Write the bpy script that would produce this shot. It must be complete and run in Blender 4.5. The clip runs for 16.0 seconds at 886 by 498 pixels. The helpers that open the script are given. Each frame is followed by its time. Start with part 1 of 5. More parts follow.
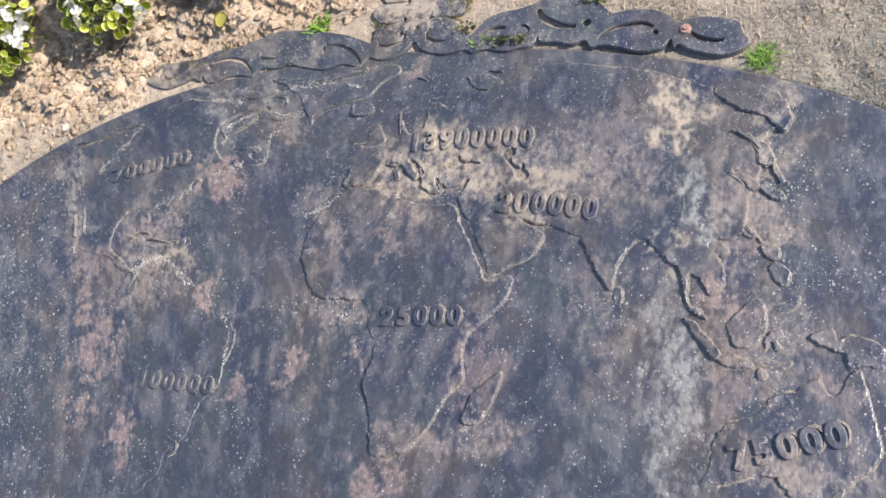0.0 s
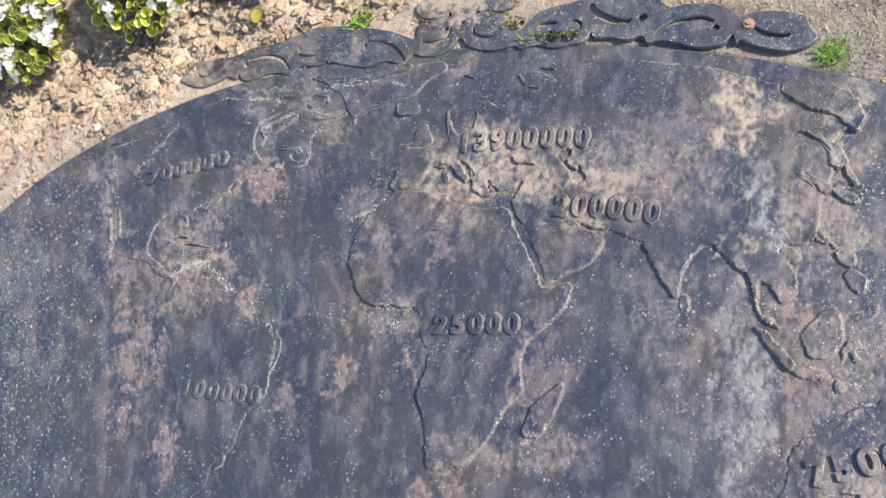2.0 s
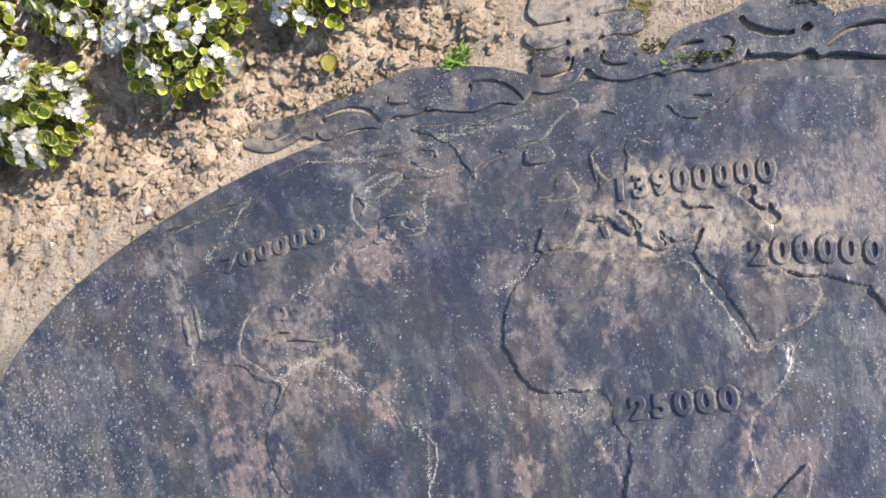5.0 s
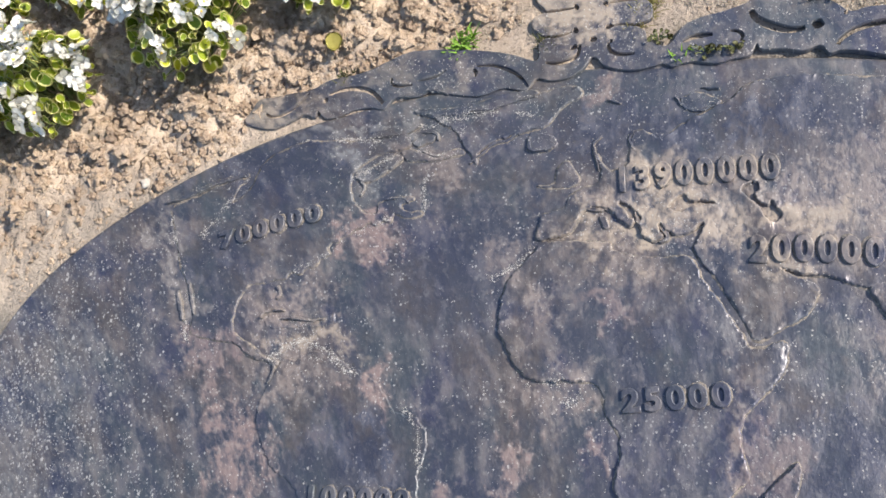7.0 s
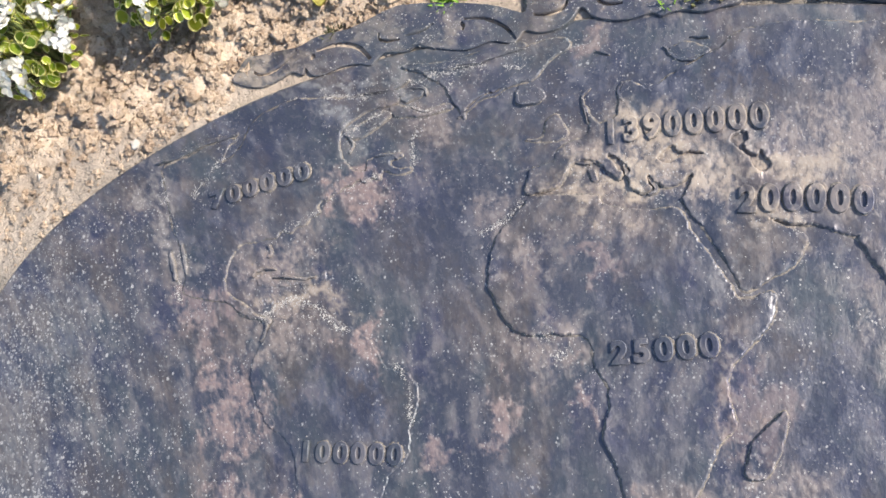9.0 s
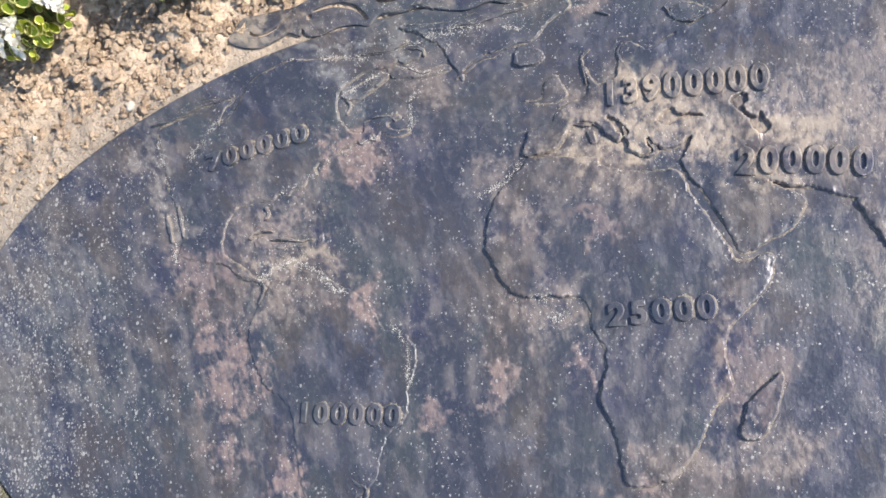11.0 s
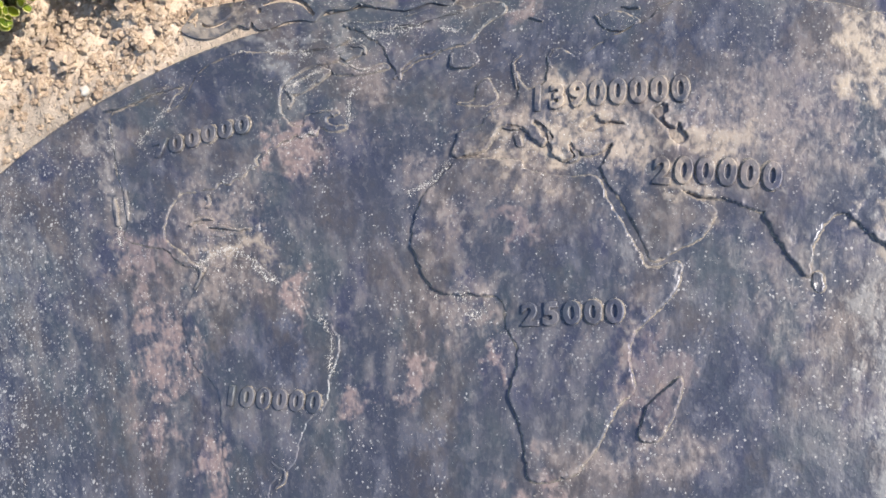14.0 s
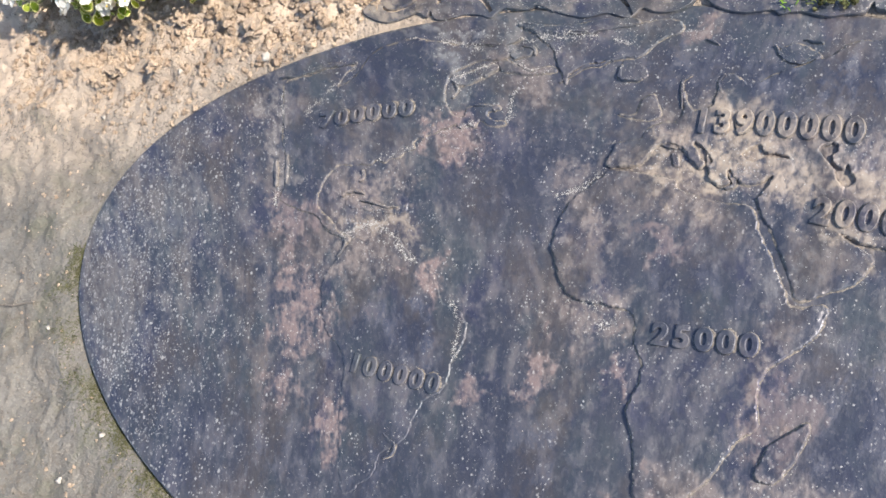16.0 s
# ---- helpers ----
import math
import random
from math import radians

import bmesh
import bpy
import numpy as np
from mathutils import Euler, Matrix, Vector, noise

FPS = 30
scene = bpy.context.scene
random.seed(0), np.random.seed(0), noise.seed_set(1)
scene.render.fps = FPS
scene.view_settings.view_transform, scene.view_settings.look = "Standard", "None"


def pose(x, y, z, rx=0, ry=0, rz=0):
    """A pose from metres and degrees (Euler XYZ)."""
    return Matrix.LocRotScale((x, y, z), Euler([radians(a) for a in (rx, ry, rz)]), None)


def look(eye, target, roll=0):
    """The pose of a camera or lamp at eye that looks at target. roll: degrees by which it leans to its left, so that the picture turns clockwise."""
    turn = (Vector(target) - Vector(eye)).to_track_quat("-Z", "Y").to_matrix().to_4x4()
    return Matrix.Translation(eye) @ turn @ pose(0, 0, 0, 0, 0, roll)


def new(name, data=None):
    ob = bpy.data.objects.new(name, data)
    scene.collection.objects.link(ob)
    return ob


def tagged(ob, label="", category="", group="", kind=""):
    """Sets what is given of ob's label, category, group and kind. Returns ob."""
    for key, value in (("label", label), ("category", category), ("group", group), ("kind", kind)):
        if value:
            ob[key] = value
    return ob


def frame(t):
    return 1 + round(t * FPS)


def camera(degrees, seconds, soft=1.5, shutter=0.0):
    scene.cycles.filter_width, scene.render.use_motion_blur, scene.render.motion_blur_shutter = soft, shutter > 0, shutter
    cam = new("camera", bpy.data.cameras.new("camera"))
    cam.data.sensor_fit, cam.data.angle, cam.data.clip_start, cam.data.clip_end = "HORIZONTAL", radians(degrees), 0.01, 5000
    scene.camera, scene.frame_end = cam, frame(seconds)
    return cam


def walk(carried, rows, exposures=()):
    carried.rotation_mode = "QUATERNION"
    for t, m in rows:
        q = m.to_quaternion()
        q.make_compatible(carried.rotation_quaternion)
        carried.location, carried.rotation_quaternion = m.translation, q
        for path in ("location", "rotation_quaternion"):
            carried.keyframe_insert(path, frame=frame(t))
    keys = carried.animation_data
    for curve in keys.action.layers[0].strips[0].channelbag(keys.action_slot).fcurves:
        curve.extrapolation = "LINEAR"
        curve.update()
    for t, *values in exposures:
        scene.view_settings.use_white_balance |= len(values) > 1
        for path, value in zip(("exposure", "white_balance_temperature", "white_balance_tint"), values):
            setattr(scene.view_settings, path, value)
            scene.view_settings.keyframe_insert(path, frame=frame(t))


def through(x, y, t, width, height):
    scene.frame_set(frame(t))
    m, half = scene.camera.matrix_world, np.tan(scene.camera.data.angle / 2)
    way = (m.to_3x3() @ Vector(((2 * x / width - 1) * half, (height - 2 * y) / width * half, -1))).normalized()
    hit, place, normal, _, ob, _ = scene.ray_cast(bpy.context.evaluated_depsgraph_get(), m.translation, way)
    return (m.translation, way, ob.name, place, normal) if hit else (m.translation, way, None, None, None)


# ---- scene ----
cam = camera(53.5, 16.0, soft=1.6)
PATH = [
    (0, (0.6599, -0.3567, 1.3147), (0.1127, 0.1381, 0.0087), -42.77),
    (0.5, (0.6592, -0.3522, 1.3164), (0.1075, 0.1389, 0.0109), -43.10),
    (1, (0.6535, -0.3475, 1.3208), (0.1051, 0.1385, 0.0120), -43.27),
    (1.5, (0.6248, -0.3573, 1.3106), (0.0727, 0.1258, 0.0022), -43.30),
    (2, (0.5638, -0.3178, 1.3135), (0.0110, 0.1491, -0.0004), -44.89),
    (2.5, (0.4632, -0.2580, 1.2253), (-0.1046, 0.2414, -0.0702), -42.16),
    (3, (0.3669, -0.1860, 1.2343), (-0.1984, 0.3004, -0.0671), -43.87),
    (3.5, (0.2167, -0.1746, 1.2707), (-0.3315, 0.2973, -0.0434), -48.64),
    (4, (0.1654, -0.2030, 1.2541), (-0.3191, 0.3188, -0.0662), -45.28),
    (4.5, (0.1374, -0.1829, 1.2624), (-0.2932, 0.3197, -0.0837), -43.49),
    (7, (0.1402, -0.1867, 1.2479), (-0.2890, 0.2918, -0.1074), -42.00),
    (7.5, (0.1557, -0.1725, 1.2472), (-0.2835, 0.2602, -0.1203), -45.85),
    (8, (0.1613, -0.1796, 1.2442), (-0.2764, 0.2461, -0.1259), -46.58),
    (8.5, (0.1596, -0.1790, 1.2470), (-0.2767, 0.2298, -0.1287), -47.76),
    (9, (0.1653, -0.1847, 1.2400), (-0.2785, 0.2207, -0.1343), -48.25),
    (11.5, (0.1612, -0.1989, 1.2344), (-0.2785, 0.1483, -0.1570), -51.86),
    (12, (0.1719, -0.2194, 1.2296), (-0.2756, 0.1282, -0.1593), -52.02),
    (12.5, (0.1835, -0.1987, 1.2374), (-0.2661, 0.1234, -0.1569), -53.92),
    (13, (0.2176, -0.1943, 1.2412), (-0.2250, 0.1291, -0.1550), -53.30),
    (13.5, (0.2740, -0.1919, 1.2425), (-0.1691, 0.1442, -0.1506), -51.46),
    (14, (0.2993, -0.1769, 1.2377), (-0.1615, 0.1483, -0.1523), -52.51),
    (14.5, (0.2908, -0.1704, 1.2603), (-0.2385, 0.1364, -0.1092), -54.61),
    (15, (0.2987, -0.1975, 1.2421), (-0.2832, 0.1284, -0.1014), -52.55),
    (15.5, (0.2790, -0.1901, 1.2614), (-0.3277, 0.1130, -0.0765), -53.69),
    (16, (0.2866, -0.2074, 1.2597), (-0.3702, 0.0997, -0.0534), -52.48),
]
EXPOSURES = [(0, 1.05), (2, 1.04), (2.5, 1.06), (3.5, 0.96), (4.5, 0.9), (7, 0.91), (8, 1.04), (9, 1.06), (11.5, 1.05), (13, 1.08), (14, 1.08), (16, 1.03)]
walk(cam, [(t, look(eye, target, roll)) for t, eye, target, roll in PATH], EXPOSURES)

# ---- sky and sun ----
SUN_AZIMUTH, SUN_HEIGHT = 14.0, 40.0
world = bpy.data.worlds.new("sky")
scene.world = world
world.use_nodes = True
sky = world.node_tree.nodes.new("ShaderNodeTexSky")
sky.sky_type = "NISHITA"
sky.sun_disc = False
sky.sun_elevation = radians(SUN_HEIGHT)
sky.sun_rotation = radians(90 - SUN_AZIMUTH)
background = world.node_tree.nodes["Background"]
background.inputs["Strength"].default_value = 0.145
world.node_tree.links.new(sky.outputs["Color"], background.inputs["Color"])
sun_data = bpy.data.lights.new("sun", "SUN")
sun_data.energy, sun_data.angle, sun_data.color = 4.85, radians(1.2), (1.0, 0.905, 0.78)
sun = new("sun", sun_data)
toward_sun = Vector((math.cos(radians(SUN_AZIMUTH)) * math.cos(radians(SUN_HEIGHT)),
                     math.sin(radians(SUN_AZIMUTH)) * math.cos(radians(SUN_HEIGHT)), math.sin(radians(SUN_HEIGHT))))
sun.matrix_world = look(toward_sun * 20, (0, 0, 0))


# ---- node helpers ----
class Nodes:
    """A small writer of node materials."""

    def __init__(self, name):
        self.mat = bpy.data.materials.new(name)
        self.mat.use_nodes = True
        self.tree = self.mat.node_tree
        self.shader = self.tree.nodes["Principled BSDF"]
        self.output = self.tree.nodes["Material Output"]

    def node(self, kind, inputs=None, operation="", data_type="", blend_type=""):
        n = self.tree.nodes.new(kind)
        if operation:
            n.operation = operation
        if data_type:
            n.data_type = data_type
        if blend_type:
            n.blend_type = blend_type
        for key, value in (inputs or {}).items():
            self.put(n.inputs[key], value)
        return n

    def put(self, socket, value):
        if isinstance(value, bpy.types.NodeSocket):
            self.tree.links.new(value, socket)
        else:
            socket.default_value = value

    def noise(self, vec, scale, detail=4.0, rough=0.6, distort=0.0):
        return self.node("ShaderNodeTexNoise", {"Vector": vec, "Scale": scale, "Detail": detail, "Roughness": rough, "Distortion": distort}).outputs["Fac"]

    def span(self, value, a, b, c=0.0, d=1.0):
        n = self.node("ShaderNodeMapRange", {"Value": value, "From Min": a, "From Max": b, "To Min": c, "To Max": d})
        n.clamp = True
        return n.outputs["Result"]

    def mix(self, fac, a, b, blend="MIX"):
        n = self.node("ShaderNodeMix", data_type="RGBA", blend_type=blend)
        self.put(n.inputs[0], fac)
        self.put(n.inputs[6], a if isinstance(a, bpy.types.NodeSocket) else (*a, 1.0))
        self.put(n.inputs[7], b if isinstance(b, bpy.types.NodeSocket) else (*b, 1.0))
        return n.outputs[2]

    def math(self, op, a, b=0.0):
        n = self.node("ShaderNodeMath", operation=op)
        self.put(n.inputs[0], a)
        self.put(n.inputs[1], b)
        return n.outputs[0]

    def scaled(self, vec, sx, sy, sz):
        return self.node("ShaderNodeVectorMath", {0: vec, 1: (sx, sy, sz)}, operation="MULTIPLY").outputs[0]

    def coords(self, which="Object"):
        return self.node("ShaderNodeTexCoord").outputs[which]

    def bump(self, height, strength, distance, normal=None):
        n = self.node("ShaderNodeBump", {"Height": height, "Strength": strength, "Distance": distance})
        if normal is not None:
            self.put(n.inputs["Normal"], normal)
        return n.outputs["Normal"]

    def finish(self, color, rough, normal=None, metal=0.0, specular=0.5):
        self.put(self.shader.inputs["Base Color"], color if isinstance(color, bpy.types.NodeSocket) else (*color, 1.0))
        self.put(self.shader.inputs["Roughness"], rough)
        self.put(self.shader.inputs["Metallic"], metal)
        self.put(self.shader.inputs["Specular IOR Level"], specular)
        if normal is not None:
            self.put(self.shader.inputs["Normal"], normal)
        return self.mat


# ---- materials ----
# Stains and dimming on the cast iron: centre and half size in centimetres, strength.
DUST = [(8, 31, 5.6, 3.2, 0.8), (3, 25, 4, 2, 0.95), (-4, 29, 3.4, 1.5, 0.7), (23, 20, 4, 1.4, 0.6), (-47, 10, 5.3, 2.0, 0.7), (48, 40, 3.6, 5, 1.0), (65, 38, 2.2, 4.6, 0.6),
        (62, 31, 3.3, 3.0, 0.5), (27, 27, 5.9, 2.1, 0.7), (48, 15, 1.7, 1.9, 0.6), (16, 29, 5, 3, 0.6), (-4, 69, 10, 9, 0.9), (-59, 52, 5, 3, 0.7), (-40, 57, 10, 2, 0.3), (10, 59, 6, 3, 0.3), (13, 36, 12, 1.5, 0.4)]
RUST = [(-58, -6, 5, 7, 0.9), (-57, -18, 3.4, 4.3, 0.8), (-46, -24, 2.1, 4.1, 0.9), (-65, 8, 4.6, 4.8, 0.7), (-35, 4, 2.8, 4.3, 0.95), (-38, 28, 4.7, 3.2, 0.95), (-14, -8, 2.4, 4.7, 0.9), (-2, -4, 1.2, 4.1, 0.8),
        (-24, -11, 1.9, 1.9, 0.8), (0, 15, 3.3, 2.6, 0.6), (57, 7, 3.2, 3.1, 0.9), (60, -7, 3.8, 5, 0.5), (6, -25, 3.4, 4, 0.8), (1, 51, 2.9, 2.3, 0.7), (21, -5, 3.8, 5.7, 0.5), (73, -6, 2.1, 3.2, 0.5)]
WARM = [(-52, 17, 6.6, 4.2, 0.8), (-50, 8, 6.4, 6.2, 0.7), (-27, 39, 3, 6.3, 0.6), (-10, 17, 3, 3.7, 0.7), (-16, 24, 2.8, 2.8, 0.6), (17, -2, 1.8, 6.3, 0.8), (2, 23, 5, 3.1, 0.6), (32, 29, 15.8, 6.4, 0.7), (15, -19, 5.6, 2.7, 0.7),
        (61, 21, 4.8, 6.7, 0.8), (40, 36, 9.2, 4.3, 0.5), (67, -18, 8.4, 3, 0.7), (39, 3, 3.5, 6.5, 0.4), (10, 30, 13, 5, 0.8), (-7, 2, 5, 3, 0.6), (63, 1, 7, 6, 0.5), (-74, 23, 2.6, 10, 0.7), (22, -15, 4, 3.5, 0.7)]
DARK = [(-57, 42, 11.4, 4.5, 1.0), (-67, 26, 3.6, 4.5, 0.8), (-64, 16, 4.1, 4.9, 1.0), (-57, 13, 2.9, 2.6, 1.0), (-38, -6, 8.9, 4.6, 1.0), (6, 10, 8.6, 3.7, 0.9), (-35, -26, 5.7, 5.2, 0.8), (29, -8, 6, 10, 0.95), (-25, 21, 6.6, 9.9, 0.6),
        # the last spot also paints in weaker sky reflection
        (-13, -22, 9.3, 4.8, 0.7), (-71, -32, 19, 8.7, 0.5), (6, 43, 14.2, 4.9, 0.9), (43, 30, 8.1, 4.7, 0.8), (80, 16, 10, 24, 0.9), (60, 3, 1.7, 2.4, 1.0), (67, -8, 4.3, 3.2, 0.6), (21, -8, 1.8, 4, 0.9), (25, 43, 9, 5, 1.0), (33, -24, 14, 9, 0.8)]
# weaker sky reflection put into the colour, beside real slate-blue patches
DIMMED = [(-20, -34, 24, 9, 0.8), (47, -28, 12, 9, 0.6), (-38, -34, 14, 8, 0.7), (5, -10, 7, 8, 0.45), (-82, -26, 16, 9, 0.5), (21, 36, 9, 3, 0.4)]
PALE = [(-74, 24, 1.8, 10.6, 0.4), (-42, 41, 1.5, 6.6, 0.7), (18, 10, 2.2, 1.6, 0.3), (-100, -9, 8.1, 15, 0.35), (-93, 7, 7.9, 9.4, 0.3), (52, 23, 2.1, 7, 1.0), (51, -10, 3.2, 12.8, 0.8), (42, -14, 2.4, 7.7, 0.2), (48, 4, 2.1, 5.5, 0.6), (-40, 47, 9, 1, 0.6)]


def make_iron():
    m = Nodes("weathered_cast_iron")
    at = m.node("ShaderNodeNewGeometry").outputs["Position"]
    wobble = m.node("ShaderNodeTexNoise", {"Vector": at, "Scale": 15.0, "Detail": 3.0, "Roughness": 0.55}).outputs["Color"]
    off = m.node("ShaderNodeVectorMath", {0: wobble, 1: (0.5, 0.5, 0.5)}, operation="SUBTRACT").outputs[0]
    # rain has run over the western part aslant, so streaks and stains fan out there
    axes = m.node("ShaderNodeSeparateXYZ", {0: at})
    slant = m.math("MULTIPLY", m.math("MULTIPLY", axes.outputs[1], -0.5), m.math("MINIMUM", axes.outputs[0], 0.0))
    run = m.node("ShaderNodeCombineXYZ", {0: m.math("ADD", axes.outputs[0], slant), 1: axes.outputs[1], 2: axes.outputs[2]}).outputs[0]
    bent = m.node("ShaderNodeVectorMath", {0: off, 1: (0.19, 0.19, 0.0), 2: run}, operation="MULTIPLY_ADD").outputs[0]
    grain = m.noise(at, 420.0, 3.0, 0.7)
    streak = m.noise(m.scaled(run, 30.0, 4.0, 4.0), 1.0, 6.0, 0.65)
    cloud = m.noise(at, 6.0, 8.0, 0.64, 0.5)
    grime = m.noise(m.scaled(run, 26.0, 15.0, 14.0), 1.0, 7.0, 0.66, 0.2)
    mottled = m.noise(m.scaled(run, 52.0, 38.0, 36.0), 1.0, 4.0, 0.62)
    drip = m.noise(m.scaled(run, 120.0, 85.0, 80.0), 1.0, 2.0, 0.55, 0.3)
    fine = m.noise(m.scaled(run, 330.0, 210.0, 200.0), 1.0, 2.0, 0.7)
    color = m.mix(m.span(cloud, 0.42, 0.6), (0.067, 0.073, 0.096), (0.097, 0.096, 0.109))
    tinge = m.node("ShaderNodeSeparateColor", {0: m.node("ShaderNodeTexNoise", {"Vector": m.scaled(run, 9.0, 6.0, 6.0), "Scale": 1.0, "Detail": 5.0, "Roughness": 0.62}).outputs["Color"]})
    color = m.mix(m.span(tinge.outputs[0], 0.5, 0.62, 0.0, 0.75), color, (0.062, 0.064, 0.104))
    color = m.mix(m.span(tinge.outputs[1], 0.5, 0.62, 0.0, 0.7), color, (0.084, 0.098, 0.105))
    color = m.mix(m.span(tinge.outputs[2], 0.48, 0.6, 0.0, 0.75), color, (0.124, 0.103, 0.092))
    dirty = m.span(grime, 0.48, 0.62, 0.0, 0.5)
    color = m.mix(dirty, color, (0.11, 0.093, 0.087))
    color = m.mix(m.span(streak, 0.53, 0.68, 0.0, 0.22), color, (0.135, 0.136, 0.142))
    color = m.mix(m.span(streak, 0.46, 0.34, 0.0, 0.25), color, (0.045, 0.052, 0.078))
    color = m.mix(m.span(mottled, 0.53, 0.63, 0.0, 0.36), color, (0.138, 0.128, 0.126))
    color = m.mix(m.span(mottled, 0.46, 0.36, 0.0, 0.3), color, (0.05, 0.057, 0.08))
    covered = [dirty]
    ragged = m.math("ADD", m.math("MULTIPLY", mottled, 2.4), m.math("ADD", m.math("MULTIPLY", grime, 3.2), m.math("MULTIPLY", drip, 1.4)))
    ragged = m.math("SUBTRACT", ragged, 3.5)

    def stains_and_dimming(color, spots, tint, crisp, tight=104):
        total = None
        for cx, cy, rx, ry, power in spots:
            d = m.node("ShaderNodeVectorMath", {0: bent, 1: (cx / 100 - 0.00005 * cy * min(cx, 0), cy / 100, 0)}, operation="SUBTRACT").outputs[0]
            d = m.scaled(d, tight / rx, tight / ry, 0.0)
            d = m.node("ShaderNodeVectorMath", {0: d}, operation="LENGTH").outputs["Value"]
            one = m.span(m.math("SUBTRACT", d, m.math("MULTIPLY", ragged, 0.9)), 1.0 + crisp, 1.0 - crisp, 0.0, power)
            total = one if total is None else m.math("MAXIMUM", total, one)
        total = m.math("MULTIPLY", total, m.span(m.math("ADD", drip, mottled), 0.75, 1.1, 0.35, 0.95))
        covered[0] = m.math("MAXIMUM", covered[0], total)
        return m.mix(total, color, tint)

    color = stains_and_dimming(color, DARK, (0.05, 0.056, 0.083), 0.6)
    color = stains_and_dimming(color, DIMMED, (0.046, 0.053, 0.078), 0.8)
    covered[0] = dirty
    color = stains_and_dimming(color, WARM, (0.154, 0.124, 0.112), 0.6)
    color = stains_and_dimming(color, PALE, (0.155, 0.156, 0.155), 0.6)
    color = stains_and_dimming(color, RUST, (0.143, 0.102, 0.096), 0.4, 116)
    color = stains_and_dimming(color, DUST, (0.26, 0.213, 0.163), 0.5)
    color = m.mix(m.span(drip, 0.56, 0.64, 0.0, 0.26), color, (0.2, 0.19, 0.18))
    color = m.mix(m.span(drip, 0.44, 0.35, 0.0, 0.2), color, (0.04, 0.045, 0.062))
    color = m.mix(m.span(fine, 0.6, 0.7, 0.0, 0.16), color, (0.24, 0.225, 0.21))
    # lime flecks, thick in some places and thin in others
    where = m.math("ADD", m.noise(at, 13.0, 4.0, 0.7), m.math("MULTIPLY", covered[0], 0.1))
    nudge = m.node("ShaderNodeVectorMath", {0: m.node("ShaderNodeTexNoise", {"Vector": at, "Scale": 300.0, "Detail": 1.0}).outputs["Color"], 1: (0.003, 0.003, 0.0), 2: at}, operation="MULTIPLY_ADD").outputs[0]

    def dots(scale, size, share, spread=None):
        cell = m.node("ShaderNodeTexVoronoi", {"Vector": m.scaled(nudge, 1.0, 0.85, 0.2), "Scale": scale, "Randomness": 1.0})
        pick = m.node("ShaderNodeSeparateColor", {0: cell.outputs["Color"]})
        many = m.math("MULTIPLY", m.span(where, 0.47, 0.72) if spread is None else spread, share)
        chosen = m.math("LESS_THAN", pick.outputs[0], many)
        wide = m.math("MULTIPLY", m.span(pick.outputs[1], 0.0, 1.0, 0.3, 1.0), size)
        near = m.math("SUBTRACT", wide, cell.outputs["Distance"])
        return m.math("MULTIPLY", m.math("MULTIPLY", chosen, m.span(near, 0.0, 0.1)), m.span(pick.outputs[2], 0.0, 1.0, 0.45, 1.0))

    flecks = m.math("MULTIPLY", m.math("MAXIMUM", dots(95.0, 0.22, 0.5), m.math("MAXIMUM", dots(140.0, 0.32, 0.95), dots(220.0, 0.4, 1.0))), 0.55)
    west = m.node("ShaderNodeSeparateXYZ", {0: bent}).outputs[0]
    edge = m.math("MULTIPLY", m.span(west, -0.64, -0.98), m.span(m.noise(m.scaled(run, 30.0, 14.0, 14.0), 1.0, 4.0, 0.7), 0.4, 0.52, 0.1, 1.0))
    thick = m.math("MAXIMUM", dots(120.0, 0.44, 0.9, edge), dots(200.0, 0.46, 0.95, edge))
    flecks = m.math("MAXIMUM", flecks, m.math("MULTIPLY", thick, 0.58))
    color = m.mix(flecks, color, (0.36, 0.348, 0.33))
    covered[0] = m.math("MAXIMUM", covered[0], flecks)
    rough = m.math("ADD", m.span(cloud, 0.3, 0.7, 0.27, 0.4), m.math("MULTIPLY", covered[0], 0.35))
    metal = m.span(covered[0], 0.0, 0.8, 0.62, 0.0)
    relief = m.math("ADD", m.math("MULTIPLY", mottled, 1.0), m.math("ADD", m.math("MULTIPLY", drip, 0.3), m.math("MULTIPLY", grain, 0.1)))
    relief = m.math("ADD", relief, m.math("MULTIPLY", covered[0], 0.35))
    # worn, dusty edges shine less
    edge_up = m.node("ShaderNodeSeparateXYZ", {0: m.node("ShaderNodeNewGeometry").outputs["Normal"]}).outputs[2]
    steep = m.span(edge_up, 0.96, 0.75)
    rough = m.math("ADD", rough, m.math("MULTIPLY", steep, 0.3))
    metal = m.math("MULTIPLY", metal, m.math("SUBTRACT", 1.0, m.math("MULTIPLY", steep, 0.3)))
    return m.finish(color, rough, m.bump(relief, 0.3, 0.0045), metal=metal, specular=0.6)


